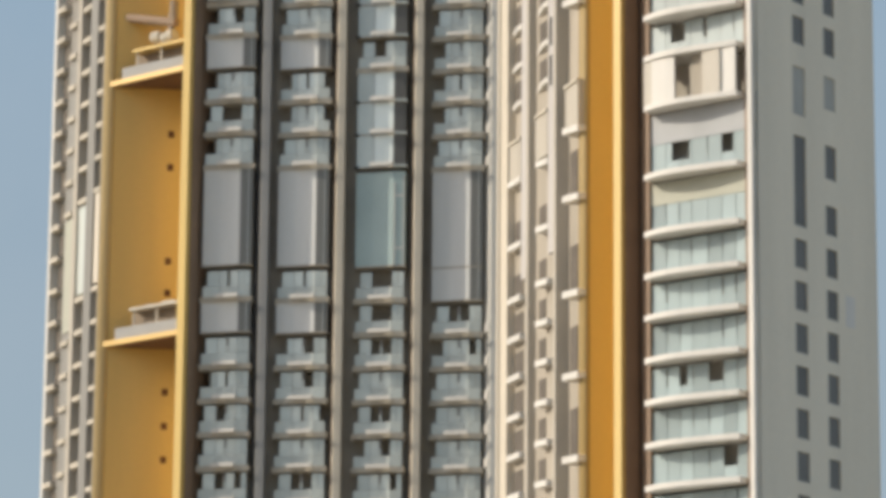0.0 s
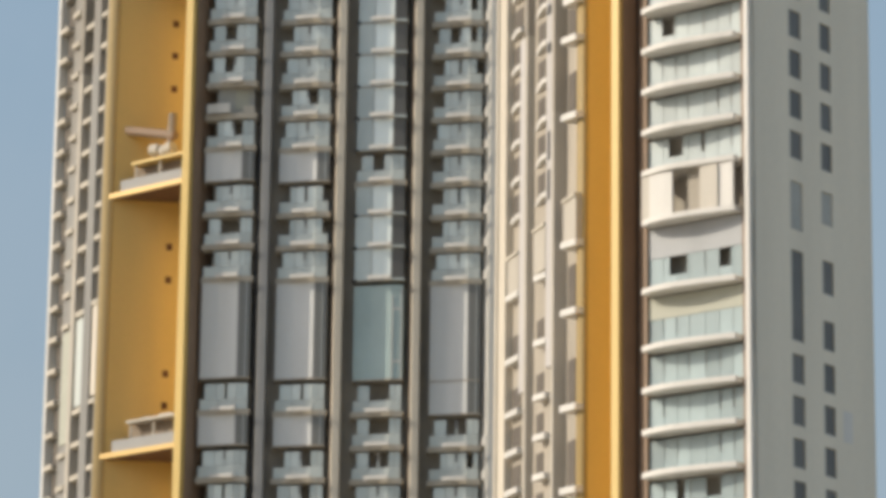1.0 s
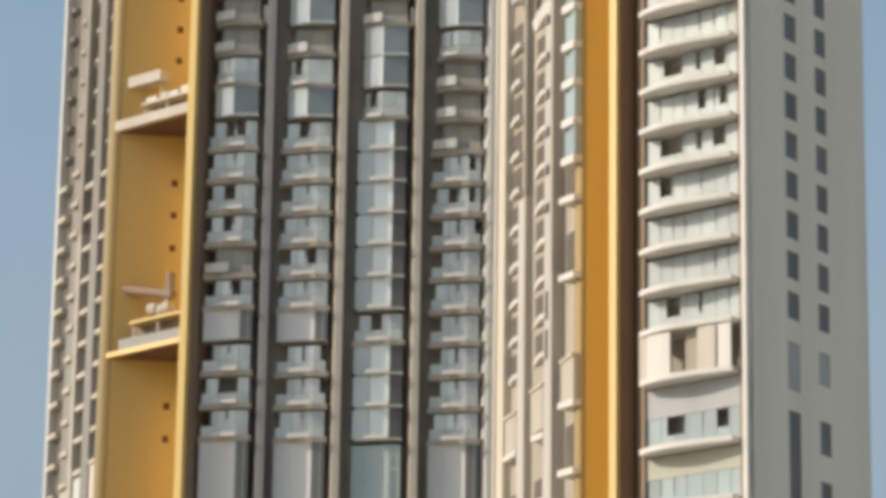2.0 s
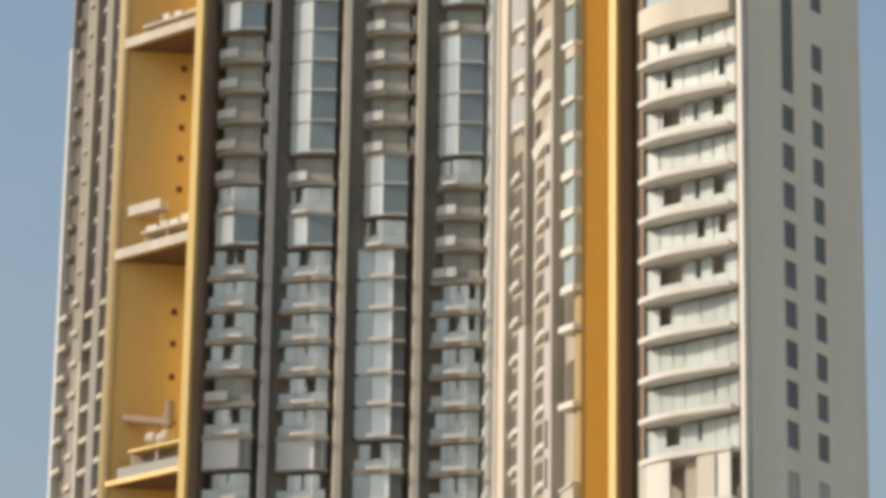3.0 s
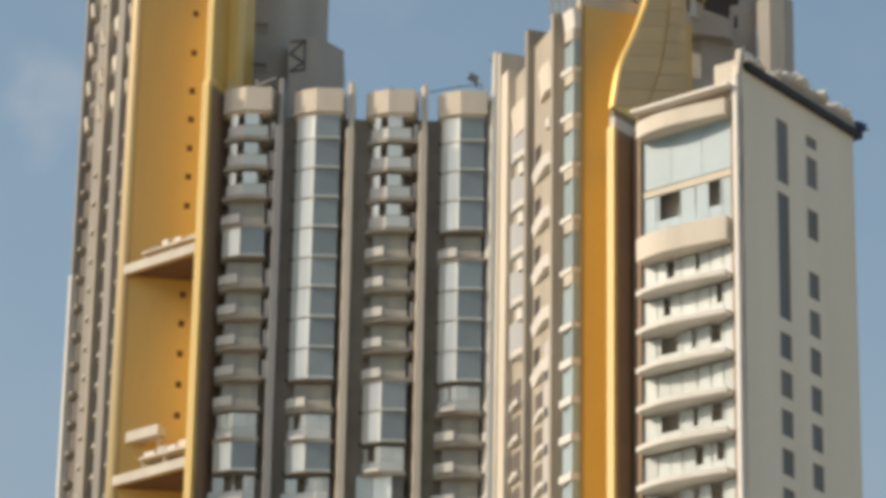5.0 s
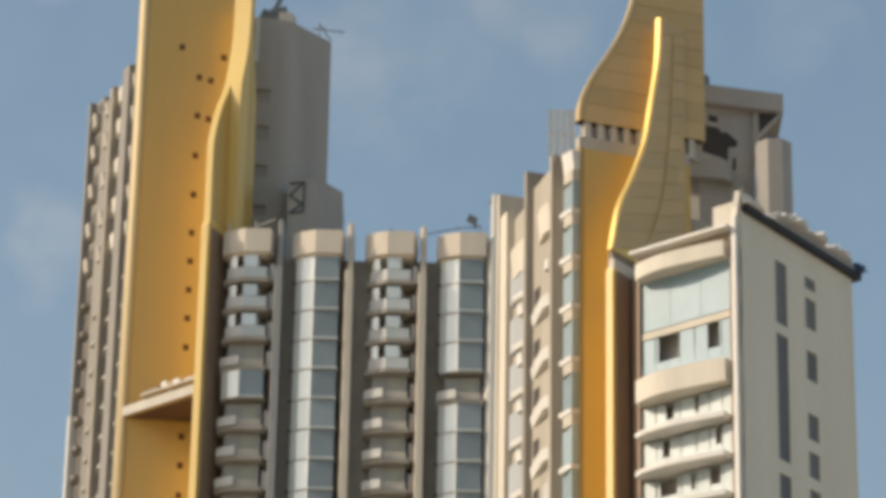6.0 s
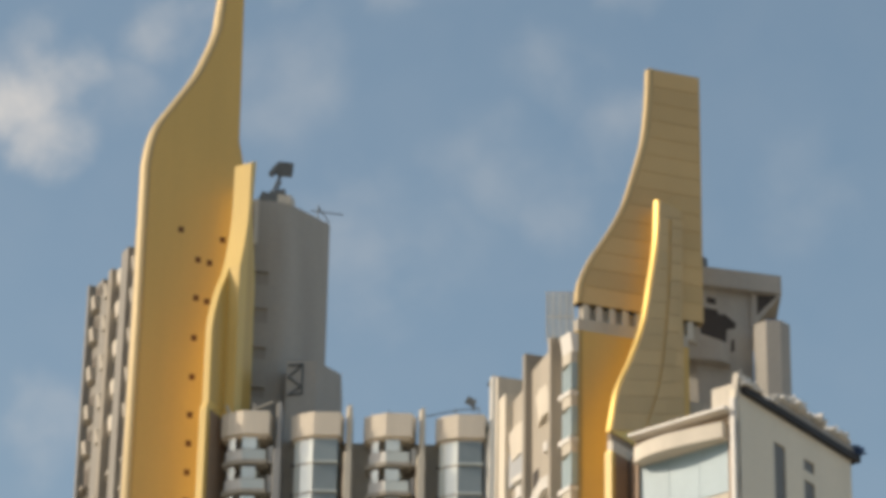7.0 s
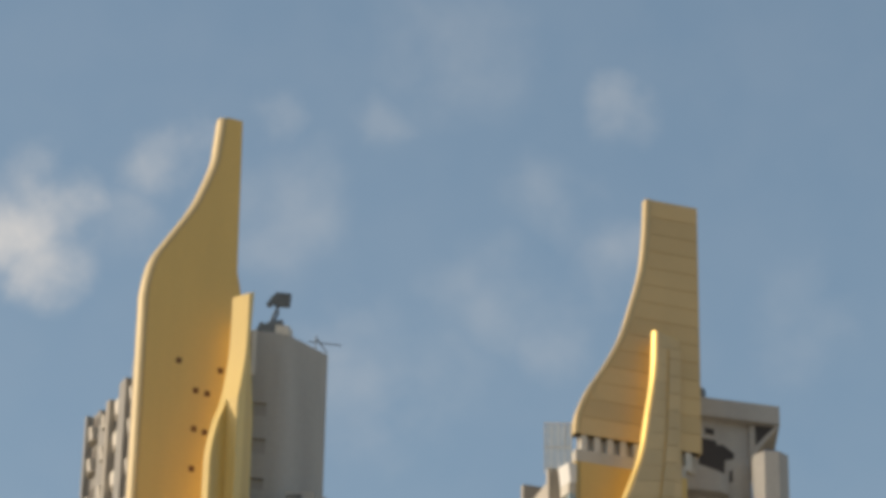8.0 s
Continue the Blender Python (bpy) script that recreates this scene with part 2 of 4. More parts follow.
def thing(name, x, y, z, label, category, group=""):
    ob = new(name)
    ob.location = (x, y, z)
    return tagged(ob, label, category, group)


# ---- ground ----
bm = bmesh.new()
bmesh.ops.create_grid(bm, x_segments=4, y_segments=4, size=4000)
ground = new("ground", mesh_of(bm, GROUND))
tagged(ground, "dusty bare city ground below the towers", "ground", kind="structure")

# =====================================================================
# the far tower: four bays between pilasters, gold channel, stepped flank
# =====================================================================
far = thing("apartment_tower", -10.0, 335.0, 0.0, "tall cream and grey apartment tower with a gold channel and spire", "apartment building")
FLOOR, Z0 = 3.031, 54.27
TOPZ = Z0 + FLOOR * 31

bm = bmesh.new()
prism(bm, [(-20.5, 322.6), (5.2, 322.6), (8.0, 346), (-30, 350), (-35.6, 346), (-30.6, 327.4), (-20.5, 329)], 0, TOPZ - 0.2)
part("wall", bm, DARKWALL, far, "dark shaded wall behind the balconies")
bm = bmesh.new()
prism(bm, [(-20.7, 322.6), (5.4, 322.6), (8.2, 346.2), (-30.2, 350.2), (-35.6, 346.2), (-30.5, 327.6), (-20.7, 329.2)], TOPZ - 0.2, TOPZ + 0.1)
part("roof", bm, CORE, far)

BAYS = [(-21.25, 4.65), (-14.6, 4.8), (-7.65, 4.65), (-0.82, 4.72)]
BAY_Y = 322.0
LOW, HIGH = (0.33, 0.72, 1.20, 1.80), (0.22, 0.475, 1.30, 1.90)


def outline(w, shape, grow=0.0):
    a, b, d1, d2 = shape
    g, e = grow, (0.09 * w if shape is HIGH else 0.0)
    return [(e - g, 0.3), (e - g, -0.85 - 0.3 * g), (a * w - 0.5 * g, -d1 - g), (b * w, -d2 - g), (0.96 * w + 0.6 * g, -d2 - g), (w + g, -d2 * 0.45), (w + g, 0.3)]


def facet(bm, p, q, z0, z1, thick=0.06, gap=0.03, f0=0.0, f1=1.0):
    """A pane between two plan points, from the fraction f0 to f1 of the way."""
    dx, dy = q[0] - p[0], q[1] - p[1]
    k = math.hypot(dx, dy)
    nx, ny = -dy / k, dx / k
    if thick > 0.1:
        p, nx, ny = (p[0] - nx * (thick - 0.06), p[1] - ny * (thick - 0.06)), nx, ny
    a = (p[0] + dx * f0 + dx / k * gap, p[1] + dy * f0 + dy / k * gap)
    b = (p[0] + dx * f1 - dx / k * gap, p[1] + dy * f1 - dy / k * gap)
    prism(bm, [a, b, (b[0] + nx * thick, b[1] + ny * thick), (a[0] + nx * thick, a[1] + ny * thick)], z0, z1)


def bay_kit(w, shape):
    """The meshes that the floors of one bay share, over the ledge's own origin."""
    kit = {}
    full, inner = outline(w, shape, 0.10), outline(w, shape, -0.22)
    bm = bmesh.new()
    prism(bm, full, -0.36 if shape is LOW else -0.26, -0.02)
    prism(bm, outline(w, shape, 0.14), -0.04, 0.12)
    kit["slab"] = mesh_of(bm, LEDGE if shape is LOW else STONE)
    v = outline(w, shape, 0.58 if shape is LOW else 0.36)
    bm = bmesh.new()
    facet(bm, v[2], v[3], -0.06, 0.26, thick=0.3, gap=0.0)
    kit["coping"] = mesh_of(bm, WHITE)
    bm = bmesh.new()
    facet(bm, v[1], v[2], 0.12, 1.0, thick=0.12, gap=0.0, f0=0.35)
    facet(bm, v[2], v[3], 0.12, 1.0, thick=0.12, gap=0.0, f1=0.45 if shape is LOW else 0.9)
    kit["parapet"] = mesh_of(bm, ASH)
    bm = bmesh.new()
    prism(bm, outline(w, shape, 0.03), -0.12, 0.02)
    kit["line"] = mesh_of(bm, TAN)
    v = outline(w, shape, -0.10)
    for key, i, f0, f1 in (("a", 1, 0.28, 1), ("b", 2, 0, 0.44), ("c", 2, 0.56, 1), ("d", 3, 0, 0.55), ("e", 3, 0.55, 1)):
        bm = bmesh.new()
        facet(bm, v[i], v[i + 1], 1.14, FLOOR - 0.54, gap=0.02, f0=f0, f1=f1)
        kit[key] = mesh_of(bm, SHADE)
    bm = bmesh.new()
    facet(bm, v[1], v[2], 1.14, FLOOR - 0.54, gap=0.02, f0=0.66, f1=1)
    kit["half"] = mesh_of(bm, SHADE)
    bm = bmesh.new()
    v2 = outline(w, shape, 0.12)
    facet(bm, v2[3], v2[4], -0.13, 0.07, thick=0.2, gap=0.0)
    kit["sill"] = mesh_of(bm, GUARD)
    # small dark block added for the dark tick at each floor line
    bm = bmesh.new()
    facet(bm, v2[1], v2[2], -0.14, 0.06, thick=0.2, gap=0.0, f0=0.0, f1=0.22)
    kit["bracket"] = mesh_of(bm, SOOT)
    for key, i in (("a_low", 1), ("b_low", 2), ("d_low", 3)):
        bm = bmesh.new()
        facet(bm, v[i], v[i + 1], 0.12, 1.12, gap=0.015)
        kit[key] = mesh_of(bm, GUARD)
    bm = bmesh.new()
    prism(bm, [(0.56 * w, -0.6), (0.56 * w, -0.93), (0.82 * w, -1.04), (0.82 * w, -0.6)], 0.7, FLOOR - 0.6)
    kit["back_pane"] = mesh_of(bm, OLIVE)
    bm = bmesh.new()
    facet(bm, v[2], v[3], 1.75, FLOOR - 0.54, gap=0.02, f0=0.44, f1=0.56, thick=0.05)
    kit["slot"] = mesh_of(bm, SLATE)
    bm = bmesh.new()
    facet(bm, v[2], v[3], 1.14, 1.74, gap=0.02, f0=0.44, f1=0.56, thick=0.05)
    kit["slot_low"] = mesh_of(bm, SHADE)
    bm = bmesh.new()
    facet(bm, v[3], v[4], 0.12, 0.85)
    kit["rail"] = mesh_of(bm, LEDGE)
    v = outline(w, shape, -0.03)
    # sunward facets pale, the others dark: the sky's sheen is put into the glass colour
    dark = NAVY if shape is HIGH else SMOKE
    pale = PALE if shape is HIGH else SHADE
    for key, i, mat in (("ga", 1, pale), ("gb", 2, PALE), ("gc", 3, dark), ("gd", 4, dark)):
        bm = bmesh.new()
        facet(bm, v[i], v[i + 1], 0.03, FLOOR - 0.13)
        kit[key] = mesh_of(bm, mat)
    for n in (1, 3):
        # metal bays likewise: slate paints the shade of the facets turned away
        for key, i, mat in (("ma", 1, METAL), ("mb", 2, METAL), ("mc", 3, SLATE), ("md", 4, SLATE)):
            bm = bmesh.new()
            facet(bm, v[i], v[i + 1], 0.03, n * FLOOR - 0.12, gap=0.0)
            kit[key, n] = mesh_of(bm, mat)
        bm = bmesh.new()
        facet(bm, v[3], v[4], 0.03, n * FLOOR - 0.14, thick=0.12, gap=0, f0=0.65, f1=0.71)
        kit["pipe", n] = mesh_of(bm, GUARD)
    # roof-level balconies: white guards and broad white posts before a dark room
    for key, i, f0, f1, z0, z1, mat in (("w_guard", 1, 0.3, 1, 0.12, 1.25, WHITE), ("w_guard_b", 2, 0, 1, 0.12, 1.25, WHITE), ("w_guard_c", 3, 0, 1, 0.12, 1.2, GUARD),
                                        ("w_post", 1, 0.62, 1, 1.27, FLOOR - 0.55, WHITE), ("w_post_b", 2, 0, 0.42, 1.27, FLOOR - 0.55, PALE), ("w_post_c", 3, 0.0, 0.6, 1.27, FLOOR - 0.6, PALE)):
        bm = bmesh.new()
        facet(bm, v[i], v[i + 1], z0, z1, gap=0.0, f0=f0, f1=f1)
        kit[key] = mesh_of(bm, mat)
    for key, i in (("ta", 1), ("tb", 2), ("tc", 3), ("td", 4)):
        bm = bmesh.new()
        facet(bm, v[i], v[i + 1], 0.03, 3 * FLOOR - 0.5, gap=0.0)
        kit[key] = mesh_of(bm, DEEP)
    for key, f, z0, z1 in (("bar", 0.15, 0.0, 7.6), ("bar_b", 0.88, 0.0, 8.3)):
        bm = bmesh.new()
        facet(bm, v[3], v[4], z0, z1, thick=0.16, gap=0, f0=f - 0.05, f1=f + 0.05)
        kit[key] = mesh_of(bm, WHITE)
    for key, z in (("bar_c", 1.5), ("bar_d", 6.3)):
        bm = bmesh.new()
        facet(bm, v[3], v[4], z, z + 0.16, thick=0.15, gap=0, f0=0.15, f1=0.88)
        kit[key] = mesh_of(bm, WHITE)
    bm = bmesh.new()
    prism(bm, [(0.22 * w, 0.2), (0.22 * w, -0.7), (0.93 * w, -1.0), (0.93 * w, 0.2)], 0.0, FLOOR - 0.3)
    kit["back"] = mesh_of(bm, LOUVRE)
    return kit


# b: glazed balcony, o: open balcony, g: closed glass bay, m and n: closed metal bay, t: tall clear glass, w: white roof-level balcony
CODES = [
    "bbbbnbmmmbbbnbobbbbgbooooogowww",
    "bbbbnbmmmbbbnbbbbbbgboggggggggg",
    "bbbbbbtttgggbggggggbggooooowwww",
    "bbbbbnmmmbbbbbbbbbooobggggogggg",
]
# panes that stand open, by bay and floor: a to e from one side to the other, s the narrow middle one
MISSING = {(0, -1): "bd", (0, 1): "b", (0, 2): "as", (0, 5): "s", (0, 9): "a", (0, 10): "bsc", (0, 11): "a", (0, 13): "ac", (0, 15): "b", (0, 16): "bs", (0, 18): "bc",
           (1, -1): "bc", (1, 1): "se", (1, 2): "c", (1, 3): "ac", (1, 5): "s", (1, 10): "ae", (1, 11): "ase", (1, 14): "ac", (1, 16): "a", (1, 18): "b", (1, 20): "b",
           (2, -1): "d", (2, 0): "ac", (2, 1): "bc", (2, 3): "bc", (2, 4): "bsc", (2, 5): "bsc", (2, 12): "bs", (2, 19): "bs",
           (3, 3): "ad", (3, 4): "bc", (3, 10): "a", (3, 11): "as", (3, 12): "a", (3, 14): "a", (3, 15): "ase", (3, 16): "bd", (3, 17): "ad", (3, 21): "s"}
bm = bmesh.new()
prism(bm, [(4.72, 0.2), (4.72, -1.5), (5.0, -2.0), (5.35, -1.9), (5.35, 0.2)], 0.1, 0.95)
nib_mesh = mesh_of(bm, WHITE, 0.05)
bm = bmesh.new()
prism(bm, [(4.66, 0.2), (4.66, -1.2), (5.08, -1.1), (5.08, 0.2)], 0.1, 1.9)
end_mesh = mesh_of(bm, WHITE)
for c, (x0, w) in enumerate(BAYS):
    low, high = bay_kit(w, LOW), bay_kit(w, HIGH)
    for k in range(-1, 31):
        code = CODES[c][max(k, 0)]
        kit = low if k < 19 else high
        at = (x0 + 10.0, BAY_Y - 335.0, Z0 + FLOOR * k)
        below = CODES[c][k - 1] if k > 0 else ""
        if code in "bow":
            unit = hang("balcony", kit["slab"], far, at)
            if code == "b":
                hang("coping", kit["coping"], unit)
                gone = MISSING.get((c, k), "")
                for key in "abcde":
                    if key not in gone:
                        hang("window", kit[key], unit)
                    elif key == "a":
                        hang("window", kit["half"], unit)
                if "s" not in gone:
                    hang("mullion", kit["slot"], unit)
                    hang("pane", kit["slot_low"], unit)
                for key in ("a_low", "b_low", "d_low"):
                    hang("railing", kit[key], unit)
            elif code == "w":
                for key in ("w_guard", "w_guard_b", "w_guard_c"):
                    hang("railing", kit[key], unit)
                for key in ("w_post", "w_post_b", "w_post_c"):
                    hang("post", kit[key], unit)
                hang("window", kit["back_pane"], unit)
            else:
                hang("parapet", kit["parapet"], unit)
                hang("railing", kit["rail"], unit)
                hang("back_wall", kit["back"], unit)
                hang("window", kit["back_pane"], unit)
            if c in (0, 2) and k > 21:
                hang("end_panel", end_mesh, unit)
            if c == 3 and k > -1:
                hang("nib", nib_mesh, unit)
        elif code == "t":
            if below == "t":
                continue
            unit = hang("bay_window", kit["line"], far, at)
            for key in ("ta", "tb", "tc", "td"):
                hang("pane", kit[key], unit)
            for key in ("bar", "bar_b", "bar_c", "bar_d"):
                hang("mullion", kit[key], unit)
        elif code in "mn":
            if code == "m" and below == "m":
                continue
            unit, n = hang("bay_window", kit["line"], far, at), 3 if code == "m" else 1
            for key in ("ma", "mb", "mc", "md"):
                hang("panel", kit[key, n], unit)
            hang("pipe", kit["pipe", n], unit)
        else:
            unit = hang("bay_window", kit["line"], far, at)
            for key in ("ga", "gb", "gc", "gd"):
                hang("pane", kit[key], unit)
            hang("sill", kit["sill"], unit)
            hang("bracket", kit["bracket"], unit)
            if k < 19:
                hang("coping", kit["coping"], unit)
    bm = bmesh.new()
    prism(bm, outline(w, HIGH, 0.34), TOPZ - 0.35, TOPZ + 2.05)
    prism(bm, outline(w, HIGH, 0.02), TOPZ - 0.6, TOPZ - 0.35)
    for v in bm.verts:
        v.co.x += x0
        v.co.y += BAY_Y
    part("parapet", bm, PEACH, far, "peach faceted roof parapet")

# pilasters between the bays
for x, top in ((-15.65, 151.4), (-8.95, 151.2), (-2.0, 151.0), (4.75, 154.6)):
    # first and last pilaster greyer than the rest: their shade is in the paint
    paint = DULL if x < -12 else ASH if x > 4 else PILAR
    bm = bmesh.new()
    if x > 4:
        prism(bm, [(4.1, 324.3), (4.1, 320.5), (4.5, 319.75), (5.35, 319.75), (5.4, 324.3)], 0, top - 6)
    prism(bm, [(x - 0.52, 324.3), (x - 0.50, 320.4), (x - 0.36, 319.8), (x + 0.28, 319.8), (x + 0.42, 324.3)], 0, top - 5)
    prism(bm, [(x - 0.32, 324.3), (x - 0.32, 320.8), (x - 0.10, 320.1), (x + 0.22, 320.1), (x + 0.28, 324.3)], top - 5, top)
    pilaster = part("pilaster", bm, paint, far)
    if -12 < x < 4:
        bm = bmesh.new()
        prism(bm, [(x - 0.66, 322.0), (x - 0.61, 320.5), (x - 0.505, 320.5), (x - 0.515, 322.0)], 0, top - 6)
        part("edge", bm, RUST_SHADE, pilaster, "rust stained edge strip", loc=(0, 0, 0))
bm = bmesh.new()
rod(bm, (-16.32, 320.7, 0.0), (-16.32, 320.7, 96.9), 0.13, 8)
part("drainpipe", bm, SOOT, far, "dark drainpipe beside the pilaster")
bm = bmesh.new()
prism(bm, [(3.93, 324.3), (3.93, 320.9), (5.5, 320.6), (5.5, 324.3)], 0, 148.6)
part("pilaster", bm, WHITE, far, "pale grey shaded wall strip")

# lift core and lower plant room on the roof
bm = bmesh.new()
corner = [Vector((-16.9, 329.83)).lerp(Vector((-16.02, 330)), k / 6).lerp(Vector((-16.02, 330)).lerp(Vector((-15.35, 330.74)), k / 6), k / 6) for k in range(7)]
prism(bm, [tuple(q) for q in corner] + [(-11.97, 334.5), (-16.5, 341), (-23, 338), (-21.8, 328.9)], TOPZ - 0.1, 178.2)
core = part("lift_core", bm, CORE, far, "plain grey concrete lift core on the roof", bevel=0.08)
bm = bmesh.new()
prism(bm, [(-19.42, 329.0), (-19.05, 329.05), (-19.05, 329.6), (-19.42, 329.5)], 173.1, 178.1)
part("pipe", bm, WHITE, far, "white pipe on the lift core")
bm = bmesh.new()
prism(bm, [(-17.2, 329.9), (-15.9, 330.0), (-15.5, 331.2), (-17.0, 331.4)], 178.1, 179.15)
part("vent_box", bm, CREAM, far, "pale vent box on the lift core", bevel=0.12)
bm = bmesh.new()
prism(bm, [(-15.5, 327.6), (-12.5, 327.6), (-10.2, 330.6), (-10.2, 337), (-15.5, 337)], TOPZ - 0.1, 159.4)
part("plant_room", bm, CORE, far)
core_line = Line((-21.8, 328.9), (5.78, 1.1), (1.1, -5.78))
# flat umber plate: the dark depth of the openings is only colour
bm = bmesh.new()
core_line.block(bm, 1.6, 4.12, -0.3, 0.03, TOPZ, 170.0)
part("recess", bm, UMBER, far, "dark row of recessed openings in the lift core")
for z0, z1 in ((152.5, 156.1), (157.2, 160.3), (161.6, 164.3), (165.95, 168.5), (170.0, 170.25)):
    bm = bmesh.new()
    core_line.block(bm, 1.55, 4.15, -0.2, 0.34, z0, z1)
    part("ledge" if z1 > 170 else "parapet", bm, CORE, far, bevel=0.04)

# gold channel: back panel with spire, fin, slabs
ROOT_A = (-19.45, 327.66)
panel_line = Line((ROOT_A[0] - 11.55 * 0.9877, ROOT_A[1] - 11.55 * 0.1564), (0.9877, 0.1564), (0.1564, -0.9877))
left_rim = smooth_curve([(0.05, 165.0), (0.0, 177.7), (0.05, 180.9), (0.7, 184.3), (2.15, 187.0), (4.3, 190.6), (5.35, 193.1), (6.35, 196.2), (6.65, 198.6), (6.95, 201.9)])
bm = bmesh.new()
plate(bm, panel_line, [(1.0, 0.0)] + [(q + 1.0, z) for q, z in left_rim[:-1]] + [(8.0, 202.0), (9.6, 201.7), (9.8, 183.9), (11.5, 175.0), (11.5, 0.0)], 1.0)
gold_back = part("gold_panel", bm, GOLD, far, "matt gold back panel that rises into a spire", bevel=0.03)


def rim_strip(bm, line, pts, section):
    """A rounded strip along an edge: pts are (s, z), section are (ds, out)."""
    rows = [[bm.verts.new((*line.at(q + ds, out), z)) for ds, out in section] for q, z in pts]
    n = len(section)
    for r0, r1 in zip(rows, rows[1:]):
        for i in range(n):
            bm.faces.new((r0[i], r0[(i + 1) % n], r1[(i + 1) % n], r1[i]))
    bm.faces.new(rows[0][::-1])
    bm.faces.new(rows[-1])
    bmesh.ops.recalc_face_normals(bm, faces=bm.faces)


# rim paler than its panel, as if the sun lay on it
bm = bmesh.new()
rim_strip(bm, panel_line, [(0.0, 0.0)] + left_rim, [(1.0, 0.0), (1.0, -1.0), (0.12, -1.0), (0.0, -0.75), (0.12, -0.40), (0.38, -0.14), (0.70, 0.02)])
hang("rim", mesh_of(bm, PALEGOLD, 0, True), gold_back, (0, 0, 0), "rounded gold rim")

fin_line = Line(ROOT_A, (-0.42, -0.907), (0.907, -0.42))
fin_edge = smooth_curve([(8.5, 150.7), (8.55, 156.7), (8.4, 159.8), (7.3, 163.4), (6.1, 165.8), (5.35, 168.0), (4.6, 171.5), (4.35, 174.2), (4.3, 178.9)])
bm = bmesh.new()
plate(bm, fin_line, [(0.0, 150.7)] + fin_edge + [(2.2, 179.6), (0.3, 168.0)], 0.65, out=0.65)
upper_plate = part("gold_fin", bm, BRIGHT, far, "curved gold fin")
# strip added for the fin's bright edge: painted sunlight
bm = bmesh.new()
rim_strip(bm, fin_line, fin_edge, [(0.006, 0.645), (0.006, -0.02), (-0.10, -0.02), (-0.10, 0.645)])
hang("edge", mesh_of(bm, SUNNY), upper_plate, (0, 0, 0), "edge strip in sunlit gold")
bm = bmesh.new()
plate(bm, fin_line, [(0.3, 151.0)] + [(q - 0.25, z) for q, z in fin_edge[1:-1]] + [(2.5, 178.5), (0.6, 168.0)], 0.06, out=0.70)
part("lining", bm, GOLD, upper_plate, "matt gold lining", loc=(0, 0, 0))
bm = bmesh.new()
plate(bm, fin_line, [(4.2, 148.0), (5.5, 148.0), (5.6, 160.0), (5.75, 165.6)] + [q for q in fin_edge if q[1] > 166.5] + [(3.3, 179.6), (4.1, 168.0)], 1.2, out=1.85)
part("gold_fin", bm, SUNNY, far, "gold outer plate of the fin")
bm = bmesh.new()
plate(bm, fin_line, [(0.0, 0.0), (8.85, 0.0), (8.85, 150.66), (0.0, 150.66)], 0.65, out=0.65)
lower_plate = part("gold_fin", bm, BRIGHT, far)
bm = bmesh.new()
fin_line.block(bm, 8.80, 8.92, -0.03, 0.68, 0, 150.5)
part("edge", bm, SUNNY, lower_plate, "edge strip in sunlit gold", bevel=0.05, loc=(0, 0, 0))
# brown plate over the fin's outer side: its shade is painted on
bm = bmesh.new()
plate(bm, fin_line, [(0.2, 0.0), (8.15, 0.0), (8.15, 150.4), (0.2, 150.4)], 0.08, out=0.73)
part("lining", bm, BROWN, far, "brown plate for shade on the fin side")
for z, thick, mat in ((66.0, 0.45, GOLD), (90.2, 0.45, GOLD), (111.9, 0.95, CREAM), (133.1, 0.95, CREAM)):
    bm = bmesh.new()
    prism(bm, [(-30.3, 326.0), (-23.15, 319.95), (-19.9, 327.5), (-30.2, 325.95)], z, z + thick)
    slab = part("gold_slab", bm, GOLD, far)
    # dark plate below the slab: the shade under it is put into the brown
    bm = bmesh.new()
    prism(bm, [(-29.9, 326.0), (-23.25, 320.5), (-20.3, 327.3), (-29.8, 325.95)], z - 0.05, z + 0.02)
    part("soffit", bm, RUST_SHADE, slab, "dark brown soffit plate, painted as shade", loc=(0, 0, 0))
    bm = bmesh.new()
    if mat is GOLD:
        prism(bm, [(-29.2, 325.6), (-23.3, 320.9), (-23.2, 321.0), (-29.1, 325.7)], z + thick, z + thick + 1.15)
        part("parapet", bm, DULL, slab, "dull grey parapet panel", loc=(0, 0, 0))
    else:
        prism(bm, [(-30.3, 325.97), (-23.2, 319.92), (-23.28, 319.8), (-30.35, 325.8)], z + 0.06, z + thick + 0.05)
        part("fascia", bm, CREAM, slab, "cream fascia board", loc=(0, 0, 0))
HOLES = [55.9, 58.95, 62.05, 71.15, 74.1, 82.85, 85.95, 98.0, 101.0, 104.2, 107.3, 119.4, 122.5, 125.6, 128.65, 131.6, 140.8, 143.85, 146.85, 149.9, 152.95, 157.05, 161.3, 165.7, 169.95]
# red-brown holes: the glow of the gold is put into their colour
bm = bmesh.new()
hole_line = Line((0, 0), panel_line.d, panel_line.n)
hole_line.block(bm, -0.27, 0.27, 0.0, 0.03, -0.31, 0.31)
hole_mesh = mesh_of(bm, VENT)
for q, z in [(6.25, z) for z in HOLES] + [(4.4, 173.15), (8.6, 172.4), (7.4, 169.7), (7.35, 165.4)]:
    hx, hy = panel_line.at(q, 0.004)
    hang("vent", hole_mesh, far, (hx + 10, hy - 335, z))


